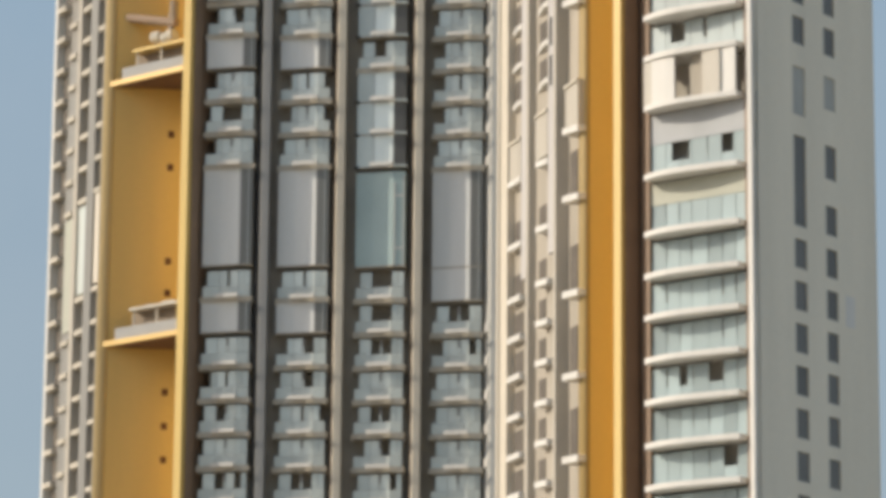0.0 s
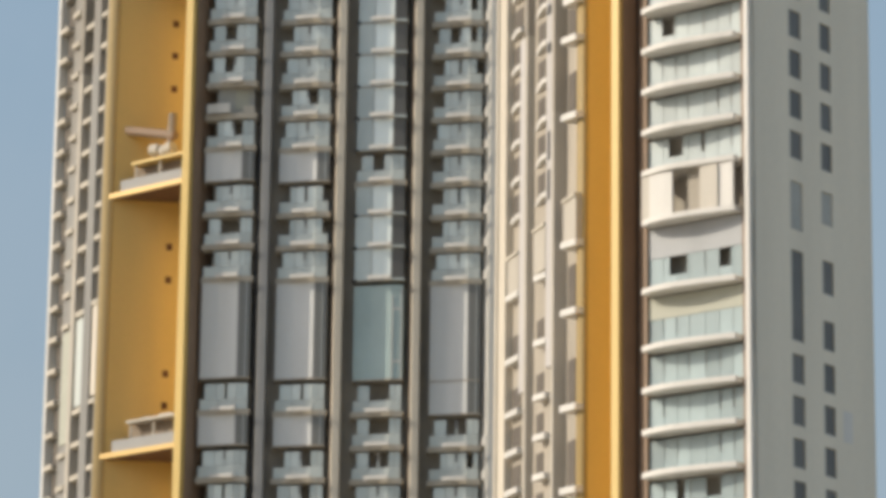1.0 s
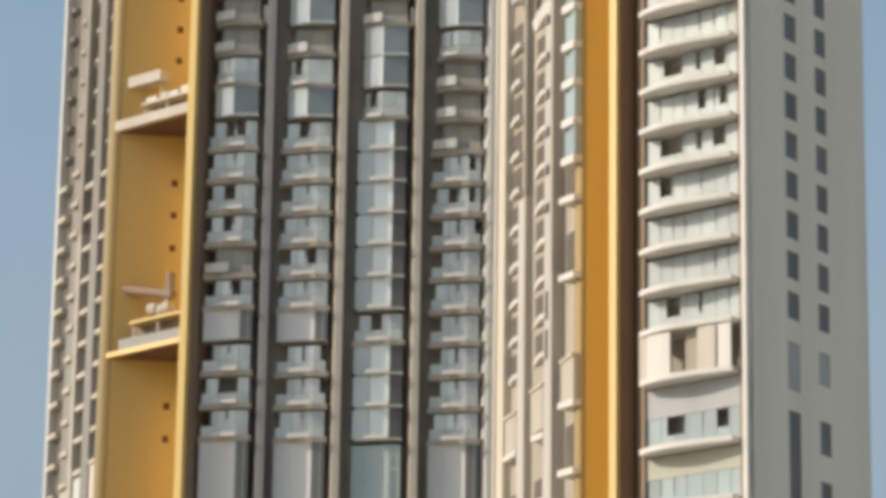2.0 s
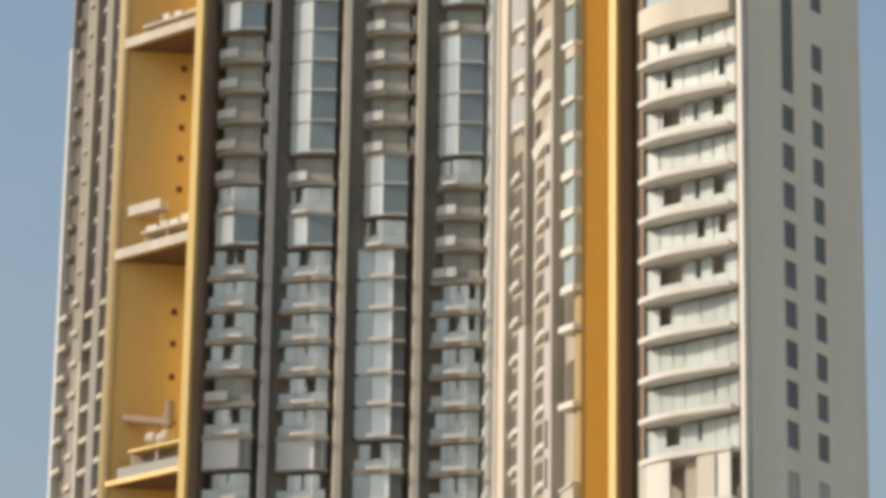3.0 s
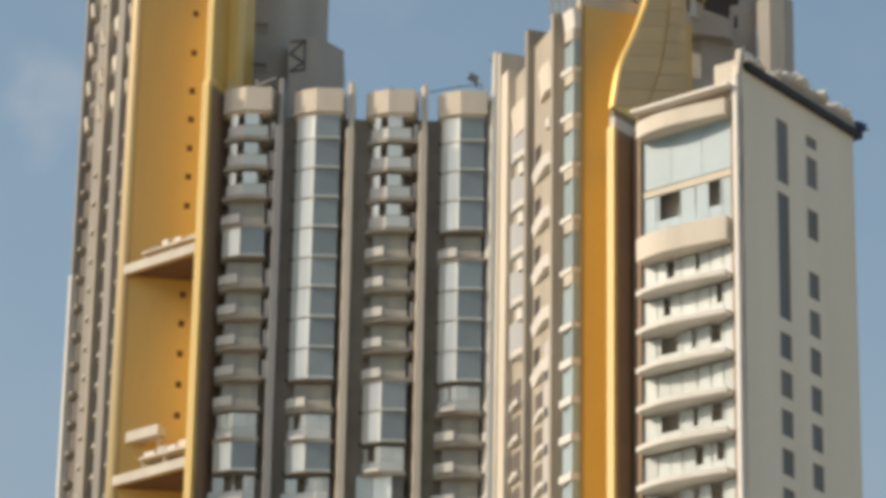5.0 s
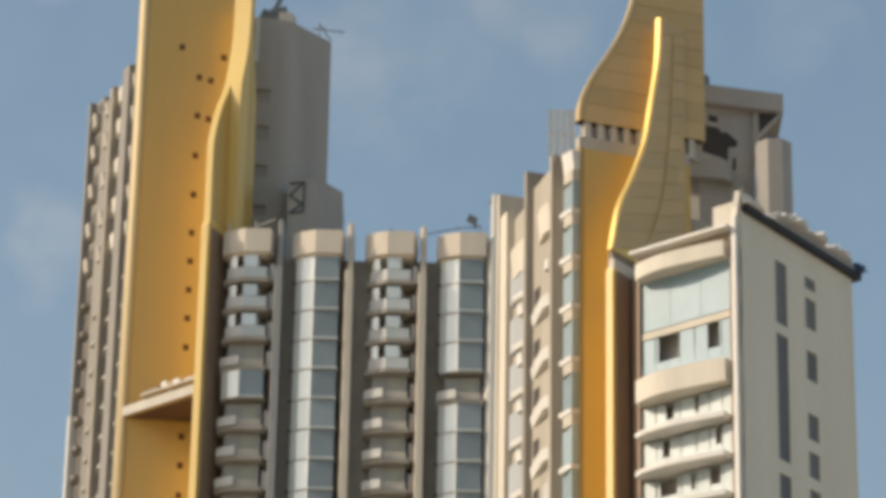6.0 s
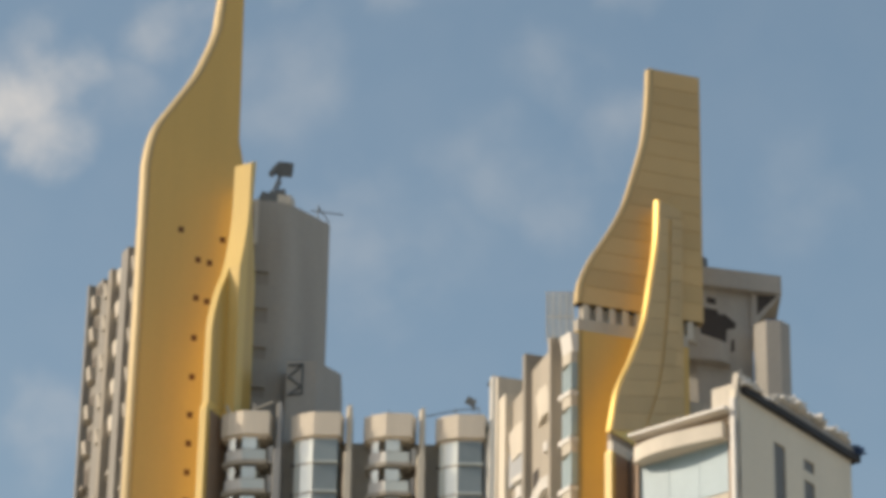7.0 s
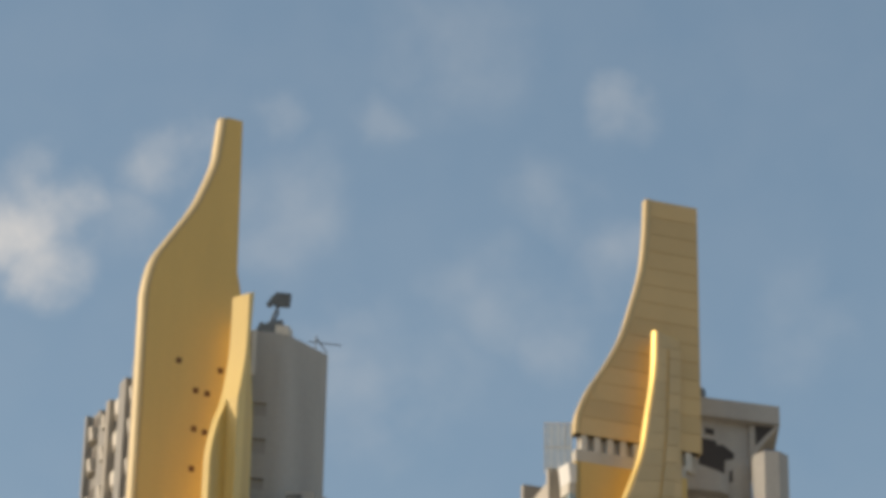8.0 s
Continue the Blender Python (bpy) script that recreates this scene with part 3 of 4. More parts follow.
# ---- stepped flank walls with stacks of small balconies ----
def flank(owner, line, zones, deep=5.0):
    """Upright strips of a stepped side wall. zones: (s0, s1, z0, z1, face, name, paint), face metres off the line."""
    for s0, s1, z0, z1, face, name, paint in zones:
        bm = bmesh.new()
        line.block(bm, s0, s1, -deep, face, z0, z1)
        part(name, bm, paint, owner)


def shelf(line, edge, back, z0, z1, mat, lean=0.0):
    """A ledge over a plan outline: edge is its outer side as (s, out), back how far in it reaches; lean draws its foot in."""
    bm = bmesh.new()
    place = lambda r, q, z: bm.verts.new((line.n[0] * q + line.d[0] * r, line.n[1] * q + line.d[1] * r, z))
    ring = [(edge[0][0], back)] + list(edge) + [(edge[-1][0], back)]
    low = [place(r, max(q - lean, back) if i not in (0, len(ring) - 1) else q, z0) for i, (r, q) in enumerate(ring)]
    top = [place(r, q, z1) for r, q in ring]
    bm.faces.new(low)
    bm.faces.new(top[::-1])
    for i in range(len(ring)):
        j = (i + 1) % len(ring)
        bm.faces.new((low[i], top[i], top[j], low[j]))
    bmesh.ops.recalc_face_normals(bm, faces=bm.faces)
    return mesh_of(bm, mat)


def strip(line, s0, s1, o0, o1, z0, z1, mat, bow=0.0):
    """A bar on a line's own axes, with a bow outwards, as a mesh for many copies."""
    bm = bmesh.new()
    n = 6 if bow else 1
    outer = [(s0 + (s1 - s0) * i / n, o1 + bow * math.sin(math.pi * i / n)) for i in range(n + 1)]
    pts = [(s0, o0)] + outer + [(s1, o0)]
    prism(bm, [(line.n[0] * q + line.d[0] * r, line.n[1] * q + line.d[1] * r) for r, q in pts], z0, z1)
    return mesh_of(bm, mat)


def stack(owner, line, levels, ledge, window=None, name="balcony"):
    """Balconies one above the other: one ledge mesh at each level, with an opening behind it."""
    x, y = line.at(0.0)
    for z in levels:
        unit = hang(name, ledge, owner, (x - owner.location.x, y - owner.location.y, z))
        if window:
            hang("window", window, unit)


def levels_from(z, step, top):
    return [z + step * k for k in range(int((top - z) / step) + 1)]


far_flank = Line((-30.71, 326.7), (-0.45, 0.89), (-0.89, -0.45))
# dull grey, umber and near-black carry this flank's shade in the paint
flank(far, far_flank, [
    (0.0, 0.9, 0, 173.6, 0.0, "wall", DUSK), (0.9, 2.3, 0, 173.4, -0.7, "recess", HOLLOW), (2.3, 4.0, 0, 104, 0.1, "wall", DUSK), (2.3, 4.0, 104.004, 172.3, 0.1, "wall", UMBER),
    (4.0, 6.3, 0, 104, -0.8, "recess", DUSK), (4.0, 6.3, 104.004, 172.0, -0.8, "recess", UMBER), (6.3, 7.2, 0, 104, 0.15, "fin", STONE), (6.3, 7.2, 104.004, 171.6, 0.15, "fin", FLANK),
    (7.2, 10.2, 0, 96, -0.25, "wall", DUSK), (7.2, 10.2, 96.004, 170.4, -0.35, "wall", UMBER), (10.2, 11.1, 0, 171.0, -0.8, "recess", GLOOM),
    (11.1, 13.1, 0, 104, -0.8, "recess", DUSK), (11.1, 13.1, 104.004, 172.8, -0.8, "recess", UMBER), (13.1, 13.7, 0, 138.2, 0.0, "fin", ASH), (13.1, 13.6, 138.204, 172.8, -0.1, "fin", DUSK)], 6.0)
HOOK = [(0.0, 0.0), (0.3, 0.05), (0.62, -0.18), (1.0, -0.55)]
for s0, s1, z, step in ((0.9, 2.3, 50.1, 3.07), (4.0, 6.3, 49.7, 3.08), (7.9, 9.7, 49.4, 3.05), (11.1, 13.1, 48.9, 3.04)):
    w = s1 - s0
    bar = shelf(far_flank, [(s0, 0.02), (s1, 0.02)] if s0 != 7.9 else [(s0, 0.05), (s0 + 1.2, 0.1), (s1, 0.05)], -0.8, 0.0, 0.45, LEDGE)
    hook = shelf(far_flank, [(s0 + f * w, q) for f, q in HOOK], -0.8, 0.0, 0.34, STONE if s0 in (4.0, 7.9) else FLANK, 0.0)
    sail = shelf(far_flank, [(s0 + f * w * 1.05, q + 0.1) for f, q in HOOK], -0.8, -0.3, 1.1, BUFF if s0 == 4.0 else STONE, 0.2)
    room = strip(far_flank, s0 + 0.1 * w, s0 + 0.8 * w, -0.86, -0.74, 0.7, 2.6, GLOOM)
    blank = {0.9: (72.4, 81.0), 4.0: (72.0, 80.2), 7.9: (69.0, 79.6), 11.1: (0, 0)}[s0]
    stack(far, far_flank, [q for q in levels_from(z, step, 111.0) if not blank[0] - 0.4 < q < blank[1] - 0.3], bar, room if s0 != 7.9 else None)
    stack(far, far_flank, [q for q in levels_from(z, step, 149.5) if q > 111.0], hook, room if s0 != 7.9 else None)
    stack(far, far_flank, [153.4, 157.3, 161.6, 166.0, 169.6], sail, room if s0 != 7.9 else None)
    if blank[1]:
        bm = bmesh.new()
        far_flank.block(bm, s0 - (0.0 if s0 != 7.9 else 0.5), s1, -0.78, -0.12, *blank)
        part("panel", bm, {0.9: BUFF, 4.0: GUARD, 7.9: OLIVE}[s0], far)

# =====================================================================
# the near tower: bowed slabs, grey gable with windows, gold panel and fin
# =====================================================================
near = thing("apartment_tower", 20.0, 270.0, 0.0, "tall cream apartment tower with bowed balconies, grey gable and gold spire", "apartment building")
NX, NY = 20.0, 270.0
CORNER = (22.48, 258.0)
front = Line(CORNER, (-0.7826, 0.6225), (-0.6225, -0.7826))
gable = Line(CORNER, (0.6225, 0.7826), (0.7826, -0.6225))
SLABS = [40.45, 43.55, 46.65, 49.8, 52.9, 56.05, 59.15, 62.3, 66.6, 71.8, 75.55, 78.7, 81.85, 85.0, 88.15, 91.3, 94.45, 97.6, 100.75, 103.9, 107.05]

# body behind the front windows
bm = bmesh.new()
prism(bm, [front.at(0.5, -1.6), front.at(9.6, -1.6), front.at(9.6, -16.6), front.at(0.5, -16.6)], 0, 122.2)
part("wall", bm, STONE, near, "shaded rooms behind the windows")
bm = bmesh.new()
front.block(bm, 0.5, 9.6, -1.6, 0.0, 0, 40.4)
part("wall", bm, TAN, near, "plain lower wall")
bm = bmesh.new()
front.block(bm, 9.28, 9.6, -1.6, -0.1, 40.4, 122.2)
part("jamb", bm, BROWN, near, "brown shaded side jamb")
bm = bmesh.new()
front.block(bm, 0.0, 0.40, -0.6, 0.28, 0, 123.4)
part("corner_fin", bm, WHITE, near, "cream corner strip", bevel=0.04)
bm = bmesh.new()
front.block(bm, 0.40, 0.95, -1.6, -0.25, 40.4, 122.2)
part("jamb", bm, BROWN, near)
# wall added to close the gap; its brown stands for deep shade
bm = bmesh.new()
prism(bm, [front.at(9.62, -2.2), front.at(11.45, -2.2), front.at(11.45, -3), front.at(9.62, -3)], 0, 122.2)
part("return_wall", bm, BROWN, near, "brown wall added for shade beside the gold fin")


def bowed(grow, s0=1.0, s1=9.2):
    pts = smooth_curve([(s0, 0.72 + grow), (3.0, 1.05 + grow), (6.0, 1.38 + grow), (8.0, 1.15 + grow), (s1, 0.72 + grow)], 3)
    return [front.at(s, o) for s, o in pts] + [front.at(s1, -1.55), front.at(s0, -1.55)]


bm = bmesh.new()
prism(bm, [(x - NX, y - NY) for x, y in bowed(0.0)], -0.24, 0.16)
slab_mesh = mesh_of(bm, WHITE, bevel=0.07)
EDGES = (0.0, 0.16, 0.30, 0.43, 0.60, 0.75, 0.89, 1.0)
# open stretches of each storey's glazing, as fractions of its width from the gold fin
OPEN = {1: ((0.75, 0.89),), 3: ((0.29, 0.37), (0.61, 0.74)), 8: ((0.23, 0.40), (0.75, 0.87)), 10: ((0.22, 0.36), (0.57, 0.60)), 13: ((0.16, 0.28),), 14: ((0.16, 0.40), (0.55, 0.59), (0.73, 0.86)),
        15: ((0.58, 0.65), (0.81, 0.87)), 16: ((0.20, 0.40), (0.55, 0.59), (0.75, 0.86)), 18: ((0.20, 0.38), (0.55, 0.58), (0.75, 0.86)), 19: ((0.24, 0.30), (0.82, 0.87)), 20: ((0.27, 0.35), (0.60, 0.63))}
pane_rng = random.Random(8)


def pane_row(owner, z0, z1, gone, mat, out=-0.35):
    """Seven panes, each a lower part and upper strips between the open stretches."""
    at = lambda f: 9.28 - 8.33 * f
    mid = z0 + 0.42 * (z1 - z0)
    for f0, f1 in zip(EDGES, EDGES[1:]):
        bm = bmesh.new()
        front.block(bm, at(f1) + 0.015, at(f0) - 0.015, out - 0.06, out, z0, mid)
        cuts = sorted({f0, f1, *(min(max(q, f0), f1) for span in gone for q in span)})
        for a, b in zip(cuts, cuts[1:]):
            if b - a > 0.012 and not any(g0 - 0.001 <= (a + b) / 2 <= g1 for g0, g1 in gone):
                front.block(bm, at(b) + pane_rng.choice((0.02, 0.03, 0.08)), at(a) - pane_rng.choice((0.02, 0.03, 0.07)), out - 0.06, out, mid, z1)
        part("window", bm, mat, owner, loc=(-NX, -NY, -owner.location.z))


for i, z in enumerate(SLABS):
    unit = hang("balcony", slab_mesh, near, (0, 0, z))
    top = (SLABS + [110.0])[i + 1] - 0.36
    if i == 7:
        pane_row(unit, z + 0.17, 64.6, (), TEAL)
        bm = bmesh.new()
        front.block(bm, 0.95, 9.28, -0.5, -0.30, 64.6, top)
        part("panel", bm, OLIVE, unit, loc=(-NX, -NY, -z))
    elif i == 8:
        pane_row(unit, z + 0.17, 69.2, OPEN[8], TEAL)
        bm = bmesh.new()
        front.block(bm, 0.95, 9.28, -0.5, -0.30, 69.2, top)
        part("panel", bm, SPANDREL, unit, loc=(-NX, -NY, -z))
    elif i == 9:
        for s0, s1, o, mat in ((1.05, 2.3, 0.78, WHITE), (2.3, 3.85, 0.95, CREAM), (6.15, 7.55, 1.15, WHITE), (7.6, 8.25, 1.05, WHITE), (8.25, 9.1, 0.85, CREAM), (3.85, 5.3, 0.35, TAN)):
            bm = bmesh.new()
            front.block(bm, s0, s1, o - 0.15, o, z + 0.17, top)
            part("panel", bm, mat, unit, loc=(-NX, -NY, -z))
    else:
        pane_row(unit, z + 0.17, top - 0.12, OPEN.get(i, ()), TEAL if i < 10 else FROST)

# crown of the front: parapet band, glazing, cornice, roof ledge
for s0, s1, z0, z1, grow, mat, name in ((0.9, 9.2, 109.7, 111.6, -0.1, BUFF, "parapet"), (0.9, 9.2, 120.1, 121.4, -0.1, BUFF, "cornice")):
    bm = bmesh.new()
    prism(bm, bowed(grow, s0, s1), z0, z1)
    part(name, bm, mat, near, bevel=0.05)
bm = bmesh.new()
front.block(bm, 0.42, 9.55, -0.5, 0.95, 122.3, 122.55)
part("roof_ledge", bm, WHITE, near, bevel=0.04)
# the ledge's shadow band, given as a brown block
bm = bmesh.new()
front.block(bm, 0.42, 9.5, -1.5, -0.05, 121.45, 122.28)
part("soffit", bm, HOLLOW, near, "brown block painted as shade under the roof ledge")
bm = bmesh.new()
front.block(bm, 0.95, 9.28, -0.5, -0.30, 115.3, 115.85)
part("transom", bm, PILAR, near)
row = thing("glazing", NX, NY, 0.0, "", "")
row.parent, row.location = near, (0, 0, 0)
pane_row(row, 111.6, 115.2, ((0.20, 0.41), (0.75, 0.87)), BLUEGLASS)
for s0, s1 in ((0.95, 3.7), (3.7, 6.5), (6.5, 9.28)):
    bm = bmesh.new()
    front.block(bm, s0 + 0.02, s1 - 0.02, -0.42, -0.35, 115.96, 120.1)
    part("window", bm, BLUEGLASS, row, loc=(-NX, -NY, 0))

# grey gable with two columns of windows
COL_A = [(116.35, 121.7), (105.0, 115.5), (71.3, 75.0), (62.9, 69.75)]
COL_B = [(120.8, 121.8), (117.4, 120.0), (113.0, 115.5), (108.0, 110.2), (104.85, 107.0), (72.55, 75.1), (67.2, 69.8), (62.95, 65.2)]
z = 101.75
while z > 75.5:
    COL_A.append((z, z + 2.15))
    COL_B.append((z, z + 2.15))
    z -= 3.13
z = 59.75
while z > 38:
    COL_A.append((z, z + 2.2))
    COL_B.append((z, z + 2.2))
    z -= 3.14
bm = bmesh.new()
DEPTH = 16.5
for s0, s1 in ((0.0, 5.22), (6.9, 9.46), (11.03, DEPTH)):
    gable.block(bm, s0, s1, -0.5, 0.0, 0, 124.2)
for (s0, s1), col in (((5.22, 6.9), COL_A), ((9.46, 11.03), COL_B)):
    zs = sorted(col)
    edge = 0.0
    for z0, z1 in zs:
        gable.block(bm, s0, s1, -0.5, 0.0, edge, z0)
        edge = z1
    gable.block(bm, s0, s1, -0.5, 0.0, edge, 124.2)
gable_wall = part("gable_wall", bm, GREY, near, "plain grey rendered gable wall")
bm = bmesh.new()
gable.block(bm, 12.0, 13.3, -0.02, 0.006, 56.45, 58.8)
part("pale_patch", bm, WHITE, near, "pale patch on the gable render")
for (s0, s1), col in (((5.22, 6.9), COL_A), ((9.46, 11.03), COL_B)):
    for z0, z1 in col:
        bm = bmesh.new()
        gable.block(bm, s0, s1, -0.24, -0.12, z0, z1)
        pane = part("window", bm, LOUVRE if 71.0 < z0 < 73.0 else SMOKE, near)
        bm = bmesh.new()
        gable.block(bm, s0, s0 + 0.2, -0.22, -0.06, z0, z1)
        gable.block(bm, s0 + 0.2, s1, -0.22, -0.06, z0, z0 + 0.12)
        part("frame", bm, CORE, pane, loc=(0, 0, 0))
bm = bmesh.new()
gable.block(bm, 0.7, DEPTH + 0.7, -0.4, 0.5, 124.05, 124.6)
part("eave", bm, SOOT, near, "dark weathered roof eave")
bm = bmesh.new()
prism(bm, [front.at(0.2, -0.3), front.at(9.6, -0.3), front.at(9.6, -16.6), front.at(0.2, -16.6)], 122.2, 122.5)
part("roof", bm, CORE, near)

# gold panel, spire and fin
ROOT = (19.4, 273.7)
gold_line = Line(ROOT, (0.95, 0.31), (0.31, -0.95))
bm = bmesh.new()
plate(bm, gold_line, [(-8.65, 0.0), (0.75, 0.0), (0.75, 135.4), (-8.65, 135.4)], 1.0)
low_gold = part("gold_panel", bm, GOLD, near, bevel=0.02)
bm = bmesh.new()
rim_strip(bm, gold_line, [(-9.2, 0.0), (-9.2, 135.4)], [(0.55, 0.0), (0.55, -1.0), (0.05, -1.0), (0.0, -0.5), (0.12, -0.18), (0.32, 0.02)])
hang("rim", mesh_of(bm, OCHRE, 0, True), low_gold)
rim = smooth_curve([(-9.07, 137.9), (-8.87, 139.8), (-7.97, 142.05), (-6.96, 143.8), (-5.95, 145.6), (-4.92, 147.9), (-4.14, 150.5), (-3.51, 152.8), (-3.08, 154.8), (-2.75, 158.0), (-2.59, 161.4)])


def rim_at(z):
    for (s0, z0), (s1, z1) in zip(rim, rim[1:]):
        if z0 <= z <= z1:
            return s0 + (s1 - s0) * (z - z0) / max(z1 - z0, 1e-6)
    return rim[-1][0] if z > rim[-1][1] else rim[0][0]


bm = bmesh.new()
plate(bm, gold_line, [(s + 0.12, z) for s, z in rim] + [(2.1, 161.3), (1.9, 137.9)], 0.7, out=-0.06)
spire = part("spire", bm, GOLD, near, "gold clad spire with curved edge")
COURSES = 14
for i in range(COURSES):
    z0, z1 = 137.9 + 23.5 * i / COURSES, 137.9 + 23.5 * (i + 1) / COURSES
    bm = bmesh.new()
    zs = [z0 + (z1 - 0.05 - z0) * k / 4 for k in range(5)]
    plate(bm, gold_line, [(rim_at(q), q) for q in zs] + [(2.1, zs[-1]), (2.1, z0)], 0.85)
    part("panel", bm, GOLDTILE, spire, loc=(0, 0, 0))

bm = bmesh.new()
rim_strip(bm, gold_line, rim, [(0.42, 0.05), (0.42, -0.85), (-0.02, -0.85), (-0.08, -0.5), (0.0, -0.2), (0.18, 0.03)])
hang("rim", mesh_of(bm, PALEGOLD, 0, True), spire, (0, 0, 0), "rounded rim in sunlit gold")

near_fin = Line(ROOT, (-0.62, -0.78), (0.78, -0.62))
edge = smooth_curve([(10.2, 123.9), (10.0, 124.6), (9.1, 128.0), (7.25, 131.4), (5.45, 135.3), (4.45, 139.3), (3.5, 143.6), (3.2, 147.7)])
bm = bmesh.new()
plate(bm, near_fin, [(0.0, 123.9)] + edge + [(-0.3, 148.2)], 0.45, out=0.15)
upper_fin = part("gold_fin", bm, BRIGHT, near, "curved gold fin", bevel=0.06)


def edge_at(z):
    for (s0, z0), (s1, z1) in zip(edge, edge[1:]):
        if z0 <= z <= z1:
            return s0 + (s1 - s0) * (z - z0) / max(z1 - z0, 1e-6)
    return edge[-1][0]


RAKE = 0.36
for i in range(-2, 15):
    z0, z1 = 124.0 + 1.7 * i, 124.0 + 1.7 * i + 1.66
    quad = []
    for z, rake in ((z0, 1), (z0, 0), ((z0 + z1) / 2, 0), (z1, 0), (z1, 1)):
        e = edge_at(min(max(z, 124.0), 147.6)) - 0.12
        quad.append((-0.1, min(max(z + RAKE * e, 124.02), 148.0)) if rake else (e, min(max(z, 124.02), 147.6)))
    if quad[-1][1] - quad[0][1] < 0.2 or quad[3][1] - quad[1][1] < 0.05:
        continue
    bm = bmesh.new()
    plate(bm, near_fin, quad, 0.10, out=0.26)
    part("panel", bm, GOLDTILE, upper_fin, loc=(0, 0, 0))
rib = smooth_curve([(4.6, 124.0), (3.0, 127.5), (1.6, 131.2), (0.55, 137.0), (0.1, 141.5), (-0.15, 147.4)])
rib_at = lambda z: next((q0 + (q1 - q0) * (z - z0) / (z1 - z0) for (q0, z0), (q1, z1) in zip(rib, rib[1:]) if z0 <= z <= z1), rib[-1][0])
for i in range(14):
    z0, z1 = 124.05 + 1.66 * i, 124.05 + 1.66 * i + 1.60
    zs = (z0, (z0 + z1) / 2, z1)
    bm = bmesh.new()
    plate(bm, near_fin, [(rib_at(z), z + 0.6) for z in zs if z < 147] + [(rib_at(z) + 1.75, z) for z in reversed(zs) if z < 147], 0.14, out=0.40)
    part("rib", bm, GOLDTILE, upper_fin, "raised gold rib" if i == 0 else "", loc=(0, 0, 0))
bm = bmesh.new()
plate(bm, near_fin, [(0.0, 0.0), (10.2, 0.0), (10.2, 122.2), (0.0, 122.2)], 0.6, out=0.28)
near_plate = part("gold_fin", bm, BRIGHT, near)
# the near fin's sunlit edge, as a lighter strip
bm = bmesh.new()
near_fin.block(bm, 10.14, 10.26, -0.34, 0.31, 0, 122.1)
part("edge", bm, SUNNY, near_plate, "edge strip in sunlit gold", bevel=0.05, loc=(0, 0, 0))
# plate that gives the near fin's shaded side as brown colour
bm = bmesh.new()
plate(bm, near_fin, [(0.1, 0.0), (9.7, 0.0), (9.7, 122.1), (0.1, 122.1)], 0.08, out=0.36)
part("lining", bm, BROWN, near, "brown plate for shade on the fin side")
for z0, z1, out, mat in ((122.2, 123.2, 0.2, BUFF), (123.2, 123.9, 0.05, HOLLOW)):
    bm = bmesh.new()
    near_fin.block(bm, 0.5, 9.95, -0.3, out, z0, z1)
    part("bracket", bm, mat, near)
# slot with brackets between panel and spire
bm = bmesh.new()
gold_line.block(bm, -9.0, 0.7, -0.9, -0.05, 135.4, 136.5)
part("ledge", bm, STONE, near)
bm = bmesh.new()
gold_line.block(bm, -8.6, 1.8, -0.9, -0.6, 136.2, 137.9)
part("slot", bm, TAN, near)
for i in range(9):
    bm = bmesh.new()
    gold_line.block(bm, -8.5 + 1.15 * i, -7.95 + 1.15 * i, -0.6, -0.15, 136.2, 137.9)
    part("bracket", bm, CREAM, near)

near_flank = Line((10.4, 270.5), (-0.315, 0.949), (-0.949, -0.315))
# umber strips between the stacks: the gaps' shade is painted in
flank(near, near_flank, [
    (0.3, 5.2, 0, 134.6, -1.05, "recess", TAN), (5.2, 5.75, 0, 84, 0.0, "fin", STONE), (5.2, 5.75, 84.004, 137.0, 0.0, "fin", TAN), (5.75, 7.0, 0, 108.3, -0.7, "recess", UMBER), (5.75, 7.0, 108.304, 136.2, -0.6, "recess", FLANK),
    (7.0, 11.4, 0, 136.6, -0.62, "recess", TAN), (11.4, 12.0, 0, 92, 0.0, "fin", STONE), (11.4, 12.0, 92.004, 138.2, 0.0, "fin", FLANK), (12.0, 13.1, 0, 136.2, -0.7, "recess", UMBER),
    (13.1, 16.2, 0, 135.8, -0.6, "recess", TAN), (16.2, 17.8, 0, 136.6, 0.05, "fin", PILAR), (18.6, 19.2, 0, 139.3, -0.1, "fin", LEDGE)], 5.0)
low_levels, mid_levels = [z - 0.75 for z in SLABS if z < 73], [77.6 + 3.1 * k for k in range(10)]
CURVE = [(0.0, 0.0), (1.0, 0.04), (2.4, -0.2), (3.9, -0.58)]
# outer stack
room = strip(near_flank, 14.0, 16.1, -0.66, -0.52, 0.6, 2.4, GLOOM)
stack(near, near_flank, [z + 0.05 for z in low_levels], shelf(near_flank, [(13.2, 0.05), (15.9, 0.12)], -0.6, 0.0, 0.45, WHITE), room)
stack(near, near_flank, [z - 0.15 for z in mid_levels], shelf(near_flank, [(13.2 + q, o) for q, o in CURVE[:3]] + [(16.0, -0.3)], -0.6, 0.0, 0.36, WHITE, 0.05), room)
glass = strip(near_flank, 12.4, 15.8, -0.6, -0.2, 0.5, 3.6, SPANDREL)
stack(near, near_flank, [109.3, 113.9, 118.3, 122.5, 127.0], shelf(near_flank, [(12.0, 0.05), (13.7, 0.42), (14.1, -0.2)], -0.6, 0.0, 0.45, WHITE, 0.1), glass)
stack(near, near_flank, [z - 1.55 for z in (113.9, 118.3, 122.5, 127.0)], shelf(near_flank, [(12.1, 0.1), (13.0, 0.25), (13.4, -0.15)], -0.5, 0.0, 0.95, WHITE, 0.1), name="parapet")
